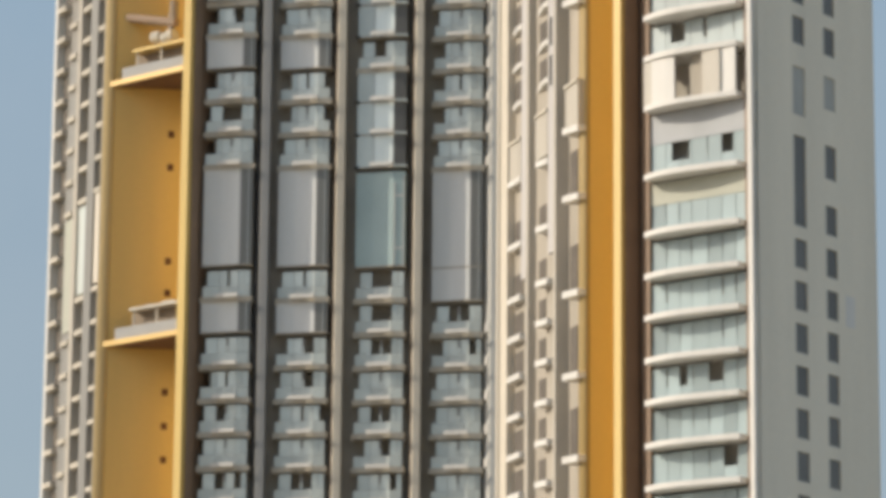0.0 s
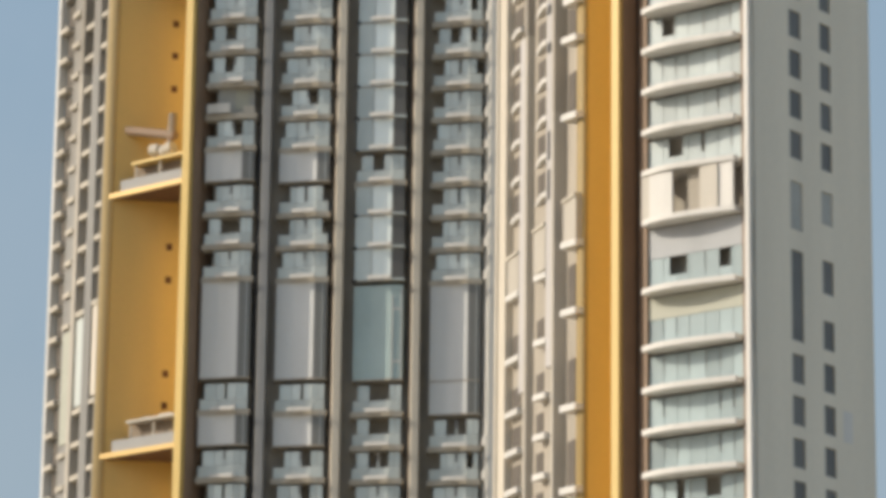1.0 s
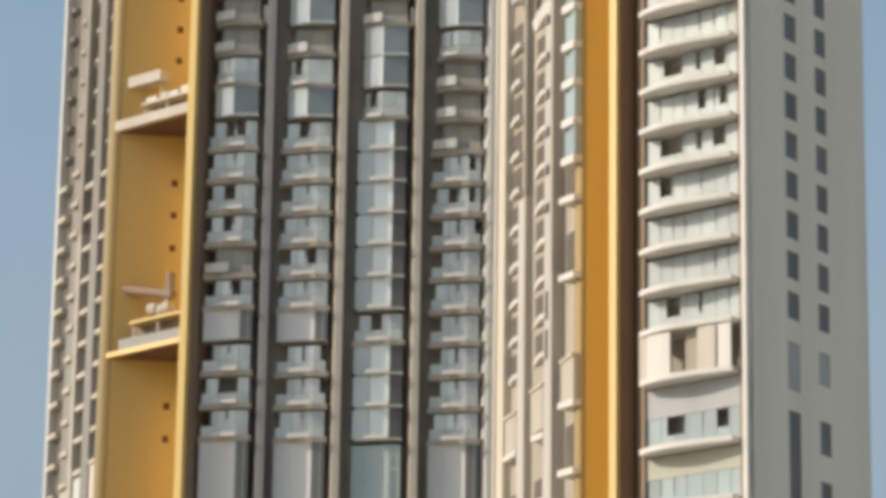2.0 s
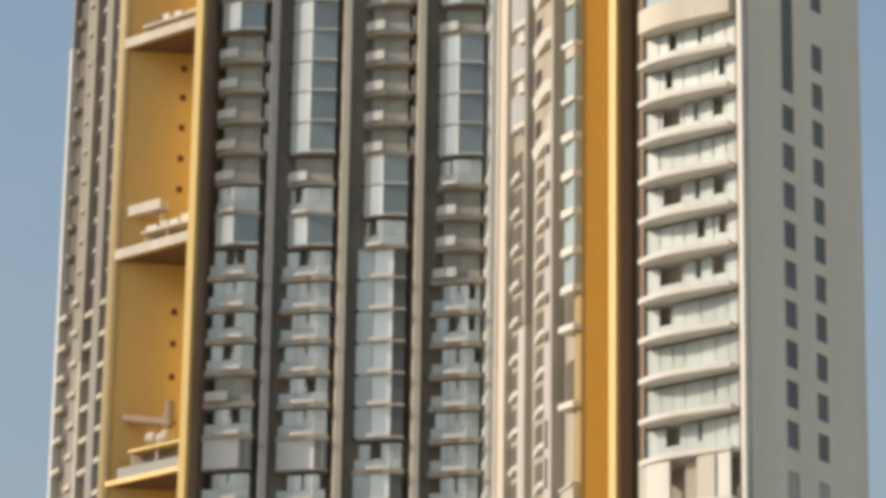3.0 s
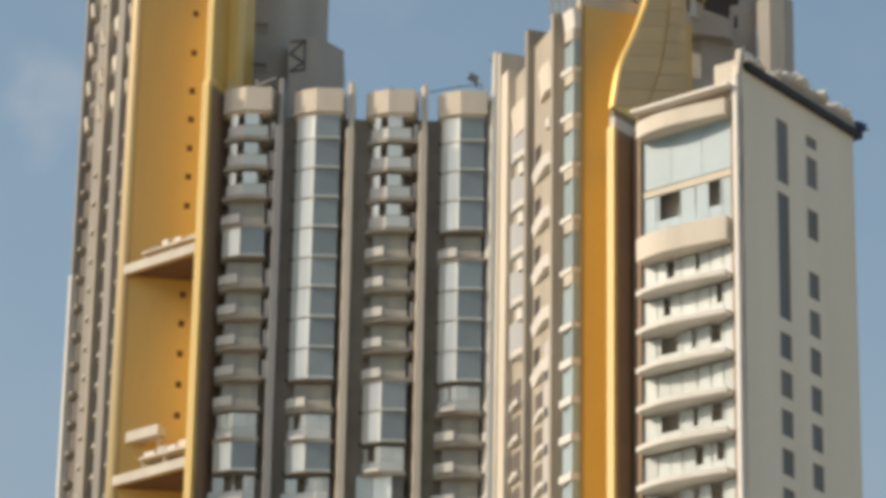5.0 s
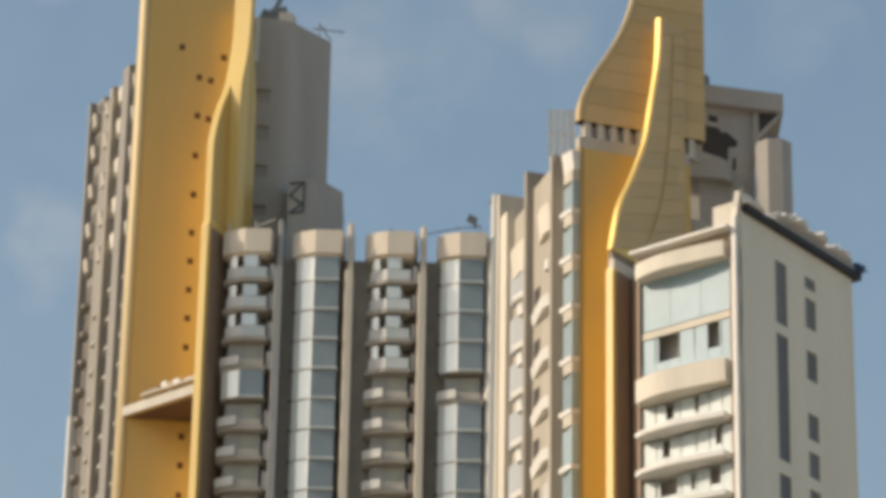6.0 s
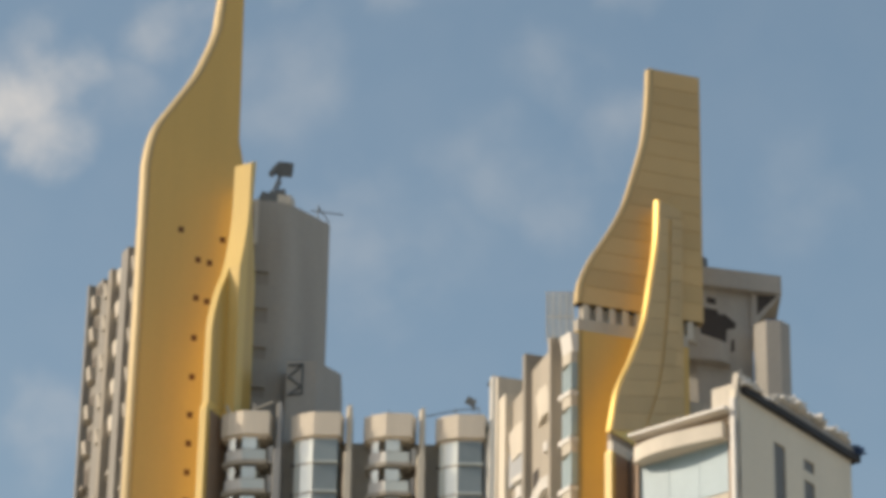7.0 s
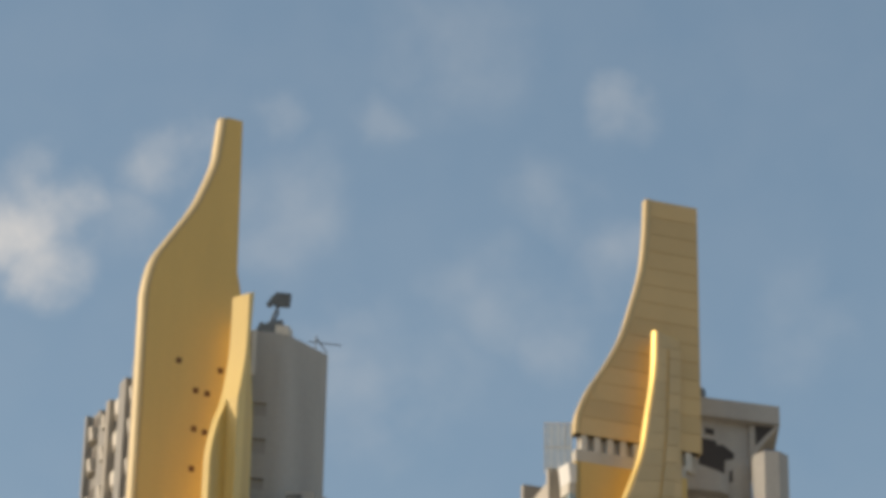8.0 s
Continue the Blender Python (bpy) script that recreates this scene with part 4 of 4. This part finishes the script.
stack(near, near_flank, [129.6], shelf(near_flank, [(12.0, 0.0), (13.2, 0.2), (15.0, 0.1), (15.9, -0.2)], -0.6, 0.0, 2.6, BUFF, 0.25), name="parapet")
# middle stack
room = strip(near_flank, 8.9, 10.4, -0.68, -0.54, 0.6, 2.4, GLOOM)
stack(near, near_flank, [z + 0.1 for z in low_levels], shelf(near_flank, [(7.1, 0.0), (8.9, 0.34), (9.1, -0.2)], -0.62, 0.0, 0.45, WHITE), room)
stack(near, near_flank, [z + 0.1 for z in mid_levels[:9]], shelf(near_flank, [(7.1 + q, o) for q, o in CURVE], -0.62, 0.0, 0.36, WHITE, 0.05), room)
dark = strip(near_flank, 9.6, 10.8, -0.68, -0.54, 1.6, 3.0, BLACK)
stack(near, near_flank, [106.0, 110.4, 114.9, 119.2, 123.9], shelf(near_flank, [(5.8, 0.05), (6.9, 0.3), (9.0, 0.0), (11.2, -0.38)], -0.62, -0.2, 0.75, WHITE, 0.2), dark)
stack(near, near_flank, [127.0], shelf(near_flank, [(6.0, 0.0), (6.6, 0.1), (7.0, -0.1)], -0.6, 0.0, 0.8, WHITE), name="parapet")
stack(near, near_flank, [130.6], shelf(near_flank, [(6.0, 0.0), (7.4, 0.2), (9.0, -0.1), (9.8, -0.5)], -0.62, 0.0, 2.4, BUFF, 0.25), name="parapet")
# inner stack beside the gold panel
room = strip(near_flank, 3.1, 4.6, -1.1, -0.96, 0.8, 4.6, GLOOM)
stack(near, near_flank, [46.8, 53.1, 59.4, 66.8, 72.1, 82.2, 88.4], shelf(near_flank, [(0.3, 0.05), (2.1, 0.62), (2.4, -0.2)], -1.05, 0.0, 0.5, WHITE), room)
for z, z2 in zip((91.5, 94.6, 97.8, 100.9, 104.1, 107.3, 112.0, 116.5, 121.1, 125.4, 129.5), (94.6, 97.8, 100.9, 104.1, 107.3, 112.0, 116.5, 121.1, 125.4, 129.5, 133.4)):
    tall = z > 107
    unit = hang("balcony", shelf(near_flank, [(0.3, 0.1), (2.0, 0.5), (2.4, 0.0)], -1.05, 0.0, 0.4 if tall else 0.6, WHITE), near, (near_flank.p[0] - NX, near_flank.p[1] - NY, z))
    hang("window", strip(near_flank, 0.35, 2.5, -1.05, -0.02, 0.61, z2 - z - (1.0 if tall else 0.02), TEAL), unit)
    if tall:
        hang("apron", shelf(near_flank, [(0.35, 0.02), (1.6, 0.3), (2.3, 0.0)], -1.05, z2 - z - 0.98, z2 - z - 0.02, LEDGE), unit)
stack(near, near_flank, [133.4], shelf(near_flank, [(0.3, 0.1), (1.6, 0.5), (2.4, 0.0)], -1.05, 0.0, 1.7, WHITE, 0.2), name="parapet")
# closed panels of the plant floor
for s0, s1, z0, z1 in ((0.4, 3.2, 72.6, 76.0), (7.1, 9.9, 71.9, 75.3), (13.2, 15.9, 71.2, 74.5)):
    bm = bmesh.new()
    near_flank.block(bm, s0, s1, -0.8, -0.02, z0, z1)
    plate_panel = part("panel", bm, STONE, near)
    bm = bmesh.new()
    near_flank.block(bm, s0, s1, -0.5, 0.12, z1, z1 + 0.25)
    part("ledge", bm, LEDGE, plate_panel, loc=(0, 0, 0))
# upright ducts over the dark gaps
for s0, s1, z0, z1 in ((12.02, 13.08, 63.1, 92.0), (5.77, 6.98, 63.9, 108.2)):
    bm = bmesh.new()
    near_flank.block(bm, s0, s1, -0.6, -0.02, z0, z1)
    part("duct", bm, LILAC, near, "pale grey upright duct")
for z0, z1 in ((77.2, 79.6), (80.4, 82.7)):
    bm = bmesh.new()
    near_flank.block(bm, 6.1, 6.6, -0.3, 0.02, z0, z1)
    part("vent", bm, SOOT, near)
# small windows in the flank's fin
for z in [89.5 + 3.15 * k for k in range(6)]:
    bm = bmesh.new()
    near_flank.block(bm, 5.98, 6.7, -0.3, 0.02, z - 0.4, z + 0.4)
    part("vent", bm, SOOT, near)
bm = bmesh.new()
prism(bm, [(10.9, 272.3), (21.3, 275.2), (25, 279), (20, 292), (6, 290), (7.5, 285)], 0, 131)
part("wall", bm, TAN, near)

# roof structures behind the spire
bm = bmesh.new()
prism(bm, [(21.2, 279), (26.0, 280.4), (26.0, 288), (18, 288), (18, 280)], 122, 143.6)
part("tank_room", bm, CORE, near, "grey concrete tank room with dark openings")
bm = bmesh.new()
prism(bm, [(20.8, 278.2), (28.5, 280), (28.5, 287), (20.8, 287)], 143.6, 145.3)
part("roof_slab", bm, CORE, near)
for y0 in (280.1, 286.0):
    bm = bmesh.new()
    vs = [bm.verts.new((x, y, z)) for y in (y0, y0 + 0.5) for x, z in ((25.9, 140.4), (28.4, 143.6), (25.9, 143.6))]
    bm.faces.new(vs[:3])
    bm.faces.new(vs[3:][::-1])
    for i in range(3):
        j = (i + 1) % 3
        bm.faces.new((vs[i], vs[j], vs[j + 3], vs[i + 3]))
    bmesh.ops.recalc_face_normals(bm, faces=bm.faces)
    part("bracket", bm, CORE, near)
bm = bmesh.new()
prism(bm, [(27.5 + 1.6 * math.cos((a + 0.5) * math.pi / 4), 279.3 + 1.6 * math.sin((a + 0.5) * math.pi / 4)) for a in range(8)], 122, 140.0)
part("column", bm, CORE, near)
room = Line((21.2, 279.0), (0.96, 0.28), (0.28, -0.96))
for hole in ([(0.3, 139.3), (2.2, 138.9), (2.55, 138.6), (2.65, 140.0), (3.4, 140.2), (3.5, 140.7), (2.5, 141.4), (2.0, 141.3), (1.8, 141.7), (0.3, 141.8)],
             [(3.0, 137.9), (3.3, 138.1), (3.3, 139.2), (3.05, 139.0)], [(0.9, 143.0 - 0.75), (1.7, 142.2), (1.7, 142.75), (0.9, 142.8)]):
    bm = bmesh.new()
    plate(bm, room, [(q, z) for q, z in hole], 0.3, out=0.05)
    part("opening", bm, BLACK, near)
bm = bmesh.new()
plate(bm, Line((26.0, 280.06), (1, 0), (0, -1)), [(0.40, 141.6), (2.1, 143.45), (0.40, 143.5)], 0.2)
part("opening", bm, BLACK, near)
sheet = thing("tarpaulin", 27.6, 279.0, 140.0, "small blue tarpaulin on the roof column", "tarpaulin")
bm = bmesh.new()
block_sheet = [(26.9, 278.5), (28.0, 278.6), (28.1, 279.4), (27.0, 279.3)]
prism(bm, block_sheet, 140.0, 140.45)
part("sheet", bm, BLUE, sheet, bevel=0.12)
bm = bmesh.new()
prism(bm, [(18.5, 277.6), (23.2, 278.3), (24.0, 279.0), (24.0, 281), (18.5, 281)], 136.4, 138.2)
part("balcony", bm, CORE, near, "grey concrete roof balcony parapet")
tank = thing("water_tank", 21.7, 279.4, 145.3, "small dark water tank on the roof slab", "water tank")
bm = bmesh.new()
bmesh.ops.create_cone(bm, cap_ends=True, segments=14, radius1=0.55, radius2=0.5, depth=1.1, matrix=pose(21.7, 279.4, 145.85))
part("barrel", bm, STEEL, tank)
bm = bmesh.new()
bmesh.ops.create_cone(bm, cap_ends=True, segments=14, radius1=0.5, radius2=0.15, depth=0.3, matrix=pose(21.7, 279.4, 146.55))
part("lid", bm, STEEL, tank)

screen = thing("wind_screen", 9.5, 272.6, 135.3, "pale glass wind screen on thin posts at the roof edge", "screen")
for i in range(5):
    bm = bmesh.new()
    prism(bm, [(8.30 + 0.55 * i, 272.3), (8.38 + 0.55 * i, 272.3), (8.38 + 0.55 * i, 272.4), (8.30 + 0.55 * i, 272.4)], 134.9, 139.5)
    part("post", bm, CREAM, screen)
for i in range(4):
    bm = bmesh.new()
    prism(bm, [(8.39 + 0.55 * i, 272.33), (8.84 + 0.55 * i, 272.33), (8.84 + 0.55 * i, 272.36), (8.39 + 0.55 * i, 272.36)], 135.3, 139.3)
    part("pane", bm, CLOUDY, screen)
for z in (137.2, 139.4):
    bm = bmesh.new()
    prism(bm, [(8.30, 272.32), (10.58, 272.32), (10.58, 272.38), (8.30, 272.38)], z, z + 0.1)
    part("rail", bm, CREAM, screen)

# ---- small things on the roofs ----
def block_at(bm, m, sx, sy, sz):
    bmesh.ops.create_cube(bm, size=1, matrix=m @ Matrix.Diagonal((sx, sy, sz, 1)))


lamp = thing("flood_light", -17.6, 331.6, 178.2, "dark steel flood light mast on the lift core roof", "flood light")
bm = bmesh.new()
for dx, dy in ((-1.4, 0), (1.2, 0), (0, 0.8)):
    rod(bm, (-17.9 + dx, 331.6 + dy, 178.2), (-17.9, 331.6, 180.4), 0.14)
block_at(bm, pose(-17.6, 331.6, 179.1, 0, 6, 0), 2.2, 1.1, 0.9)
block_at(bm, pose(-17.3, 331.4, 179.9, 0, -14, 0), 1.7, 0.8, 0.7)
block_at(bm, pose(-18.7, 331.5, 179.6, 0, 24, 0), 0.7, 0.8, 1.0)
block_at(bm, pose(-18.6, 331.3, 178.6, 0, 0, 10), 1.0, 0.7, 0.8)
part("base", bm, STEEL, lamp, bevel=0.05)
for a, b, r in (((-17.9, 331.6, 180.0), (-17.1, 331.6, 182.2), 0.17), ((-17.5, 331.6, 180.1), (-17.0, 331.6, 181.6), 0.1)):
    bm = bmesh.new()
    rod(bm, a, b, r)
    part("pole", bm, STEEL, lamp)
bm = bmesh.new()
block_at(bm, pose(-16.65, 331.4, 182.85, 14, 5, 0), 1.65, 0.6, 1.45)
part("lamp_head", bm, STEEL, lamp, bevel=0.08)
bm = bmesh.new()
block_at(bm, pose(-17.75, 331.5, 182.75, 0, 32, 0), 0.55, 0.5, 1.35)
part("lamp_head", bm, STEEL, lamp, bevel=0.06)

aerial = thing("aerial", -13.2, 333.6, 178.2, "thin steel roof aerial on the lift core", "aerial")
for name, a, b in (("pole", (-13.2, 333.6, 178.2), (-13.2, 333.6, 179.9)), ("boom", (-13.9, 333.6, 179.3), (-10.6, 333.6, 178.9)), ("stay", (-13.2, 333.6, 179.8), (-12.0, 334.1, 178.2))):
    bm = bmesh.new()
    rod(bm, a, b, 0.07)
    part(name, bm, STEEL, aerial)

pipes = thing("pipe_rail", 1.0, 322.5, TOPZ + 0.1, "thin dark pipe rail over the roof parapet", "pipe rail")
for name, a, b in (("post", (-2.6, 322.5, TOPZ + 0.1), (-2.6, 322.5, TOPZ + 2.9)), ("post", (1.2, 322.5, TOPZ + 0.1), (1.2, 322.5, TOPZ + 3.9)), ("post", (3.4, 322.5, TOPZ + 0.1), (3.4, 322.5, TOPZ + 4.1)),
                   ("rail", (-4.6, 322.5, TOPZ + 2.9), (-2.6, 322.5, TOPZ + 2.7)), ("rail", (-2.6, 322.5, TOPZ + 2.8), (1.2, 322.5, TOPZ + 3.7)), ("rail", (1.2, 322.5, TOPZ + 3.7), (3.4, 322.5, TOPZ + 4.0)),
                   ("rail", (-4.6, 322.5, TOPZ + 2.9), (-5.3, 322.5, TOPZ + 3.5))):
    bm = bmesh.new()
    rod(bm, a, b, 0.06)
    part(name, bm, STEEL, pipes)
for x, z, label in ((2.6, 4.5, "dark roof camera on the pipe rail"), (4.75, 6.4, "dark roof camera beside the tall pilaster")):
    cctv = thing("roof_camera", x, 322.2, TOPZ + z, label, "camera", "cameras on the roof")
    for name, m, size in (("body", pose(x, 322.2, TOPZ + z, 20, 30, 0), (0.9, 0.5, 0.75)), ("bracket", pose(x + 0.3, 322.3, TOPZ + z - 0.55, 0, 0, 0), (0.25, 0.25, 0.7))):
        bm = bmesh.new()
        block_at(bm, m, *size)
        part(name, bm, STEEL, cctv)

pipe = thing("roof_pipe", -19.0, 321.0, TOPZ + 2.05, "bent cream pipe on the parapet", "pipe")
for a, b in (((-18.1, 320.6, TOPZ + 2.0), (-18.1, 320.6, TOPZ + 3.2)), ((-18.1, 320.6, TOPZ + 2.6), (-16.3, 320.6, TOPZ + 3.4)), ((-20.3, 321.2, TOPZ + 2.0), (-20.8, 321.2, TOPZ + 3.2))):
    bm = bmesh.new()
    rod(bm, a, b, 0.12)
    part("tube", bm, CREAM, pipe)

# zigzag brace on the plant room
bm = bmesh.new()
for a, b in (((-15.3, 155.6), (-13.9, 155.8)), ((-15.3, 155.6), (-14.0, 156.6)), ((-14.0, 156.6), (-15.3, 157.5)), ((-15.3, 157.5), (-14.0, 158.9)), ((-15.3, 158.8), (-13.9, 159.0)), ((-13.9, 155.8), (-13.9, 159.0))):
    rod(bm, (a[0], 327.5, a[1]), (b[0], 327.5, b[1]), 0.10)
part("brace", bm, STEEL, far, "dark steel zigzag brace")

# weathered gutter and crumpled white sheets along the eave of the near tower
bm = bmesh.new()
gable.block(bm, 4.9, DEPTH + 0.5, -0.4, 0.34, 124.604, 125.25)
part("gutter", bm, CORE, near, "weathered grey gutter on the eave")


def tarpaulin(s0, z, size, mat, label, flat=0.8):
    """A crumpled sheet that lies in a heap."""
    x, y = gable.at(s0, 0.05)
    sheet = thing("tarpaulin", x, y, z, label, "tarpaulin", "bundles along the eave")
    bm = bmesh.new()
    bmesh.ops.create_icosphere(bm, subdivisions=3, radius=0.5 * size)
    for v in bm.verts:
        k = 1.1 + 1.2 * noise.noise(v.co * 3.1 + Vector((s0 * 3, 0, 0))) + 0.35 * noise.noise(v.co * 8.0 + Vector((0, s0, 0)))
        v.co = Vector((v.co.x * 1.3 * k + x, v.co.y * k + y, max(v.co.z * flat * k + 0.25 * size, 0) + z))
    part("sheet", bm, mat, sheet)


for s0, size in ((0.95, 1.1), (1.9, 1.0), (2.7, 0.6), (4.4, 0.8)):
    tarpaulin(s0, 124.6, size, WHITE, "crumpled white tarpaulin bundle on the roof eave")
for s0, size in ((5.3, 0.6), (6.2, 1.0), (7.0, 1.2), (7.9, 1.3), (8.8, 0.8), (10.0, 0.7), (10.8, 1.0), (11.6, 1.1), (13.4, 0.9), (14.2, 0.8), (14.9, 1.0)):
    tarpaulin(s0, 125.25, size, WHITE, "crumpled white tarpaulin bundle on the weathered gutter")
tarpaulin(16.9, 124.6, 1.1, BLUE, "crumpled blue tarpaulin at the end of the eave")
bm = bmesh.new()
front.block(bm, 0.45, 2.35, -1.2, -0.2, 122.6, 124.8)
part("parapet", bm, BUFF, near, "buff corner parapet block")
bm = bmesh.new()
prism(bm, [gable.at(0.0, -0.5), gable.at(0.5, -0.5), gable.at(0.5, 0.0), gable.at(0.0, 0.0)], 123.4, 125.6)
for v in bm.verts:
    if v.co.z > 125:
        v.co.x += 0.25
        v.co.z += 0.5 if v.co.x > CORNER[0] + 0.3 else 0.0
part("corner_post", bm, CREAM, near, bevel=0.05)

# ---- service platforms on the slabs of the gold channel ----
edge_line = Line((-23.1, 320.1), (-7.2, 6.0), (-0.64, -0.768))


def crate(z, s, out, size, paint, label):
    """A small box of goods or rubble that stands on a slab or platform."""
    x, y = edge_line.at(s, out)
    box = thing("crate", x, y, z, label, "crate", "goods in the gold channel")
    w, d, h = size
    bm = bmesh.new()
    edge_line.block(bm, s - w / 2, s + w / 2, out - d / 2, out + d / 2, z, z + h * 0.86)
    part("box", bm, paint, box, bevel=0.06)
    bm = bmesh.new()
    edge_line.block(bm, s - w / 2 - 0.04, s + w / 2 + 0.04, out - d / 2 - 0.04, out + d / 2 + 0.04, z + h * 0.865, z + h)
    part("lid", bm, paint, box)


def platform(z, s0, s1, high, label, deck_paint, skirt):
    """A low deck on legs near the outer edge of a channel slab, with a dark board added below it for shade."""
    x, y = edge_line.at((s0 + s1) / 2, -0.9)
    deck = thing("service_platform", x, y, z, label, "platform", "platforms in the gold channel")
    bm = bmesh.new()
    edge_line.block(bm, s0, s1, -1.9, -0.4, z + high - 0.22, z + high)
    part("deck", bm, deck_paint, deck, bevel=0.03)
    for s in (s0 + 0.1, (s0 + s1) / 2, s1 - 0.3):
        bm = bmesh.new()
        edge_line.block(bm, s, s + 0.16, -0.9, -0.74, z, z + high - 0.22)
        part("leg", bm, LEDGE, deck)
    if skirt:
        bm = bmesh.new()
        edge_line.block(bm, s0 + 0.3, s1 + 0.6, -1.7, -1.6, z, z + high - 0.22)
        part("skirt", bm, HOLLOW, deck, "dark brown board added for shade below the deck")


platform(66.45, 0.2, 6.6, 2.8, "cream service platform on legs standing on a gold slab", CREAM, True)
platform(90.65, 0.3, 7.0, 2.7, "gold service platform over a dark board on a gold slab", SUNNY, True)
platform(112.85, 0.4, 6.6, 1.5, "cream service platform below an awning on a slab", CREAM, True)
platform(134.05, 0.4, 7.6, 1.2, "low weathered service platform on a slab", LEDGE, True)
for z, s, out, size, paint, label in (
        (114.35, 1.4, -1.1, (0.9, 0.8, 0.8), PEACH, "pink wooden crate on the service platform"), (114.35, 2.6, -1.0, (1.2, 0.9, 0.5), WHITE, "flat white crate on the service platform"),
        (114.35, 4.0, -1.1, (1.0, 0.8, 0.7), CREAM, "cream crate on the service platform"), (114.35, 5.4, -1.0, (1.3, 0.9, 0.45), WHITE, "flat white crate on the service platform"),
        (135.25, 1.5, -1.1, (1.3, 0.9, 0.35), LEDGE, "flat weathered crate on the service platform"), (135.25, 3.3, -1.1, (0.9, 0.7, 0.6), WHITE, "white crate on the service platform"),
        (135.25, 4.8, -1.0, (0.7, 0.6, 0.7), WHITE, "tall white crate on the service platform"), (135.25, 6.4, -1.1, (1.6, 0.8, 0.4), HOLLOW, "dark brown crate on the service platform"),
        (69.25, 2.2, -1.2, (1.4, 0.8, 0.25), CREAM, "flat cream crate on the service platform"), (69.25, 4.6, -1.2, (1.0, 0.8, 0.2), TAN, "flat tan crate on the service platform")):
    crate(z, s, out, size, paint, label)
x, y = edge_line.at(7.4, -1.2)
awning = thing("awning", x, y, 112.85, "cream cloth awning on two thin posts", "awning")
bm = bmesh.new()
edge_line.block(bm, 4.5, 10.0, -1.9, -0.6, 116.35, 117.35)
for v in bm.verts:
    if v.co.z > 117:
        v.co.z += 0.25 * math.sin(v.co.x * 3)
part("canopy", bm, CREAM, awning, bevel=0.08)
for s in (4.7, 8.4):
    bm = bmesh.new()
    edge_line.block(bm, s, s + 0.12, -1.2, -1.08, 112.85, 116.35)
    part("post", bm, TAN, awning)
beam = thing("maintenance_crane", -25.0, 322.9, 93.35, "brown steel facade crane with a jib on the gold platform", "crane")
at = lambda q, out, z: (*edge_line.at(q, out), z)
for name, a, b, r, paint in (("jib", at(8.7, -1.2, 96.9), at(2.3, -1.2, 95.3), 0.42, BROWN), ("mast", at(3.0, -1.2, 93.35), at(3.0, -1.2, 96.3), 0.3, BROWN), ("counterweight", at(2.7, -1.2, 95.3), at(2.7, -1.2, 97.4), 0.42, HOLLOW),
                             ("drum", at(5.3, -1.2, 94.4), at(4.2, -1.2, 94.3), 0.55, LEDGE), ("cabin", at(3.9, -1.2, 93.9), at(2.5, -1.2, 94.3), 0.62, LEDGE), ("post", at(4.8, -1.2, 93.35), at(4.8, -1.2, 94.0), 0.14, BROWN)):
    bm = bmesh.new()
    rod(bm, a, b, r, 10)
    part(name, bm, paint, beam, bevel=0.08 if name in ("cabin", "drum") else 0.0)
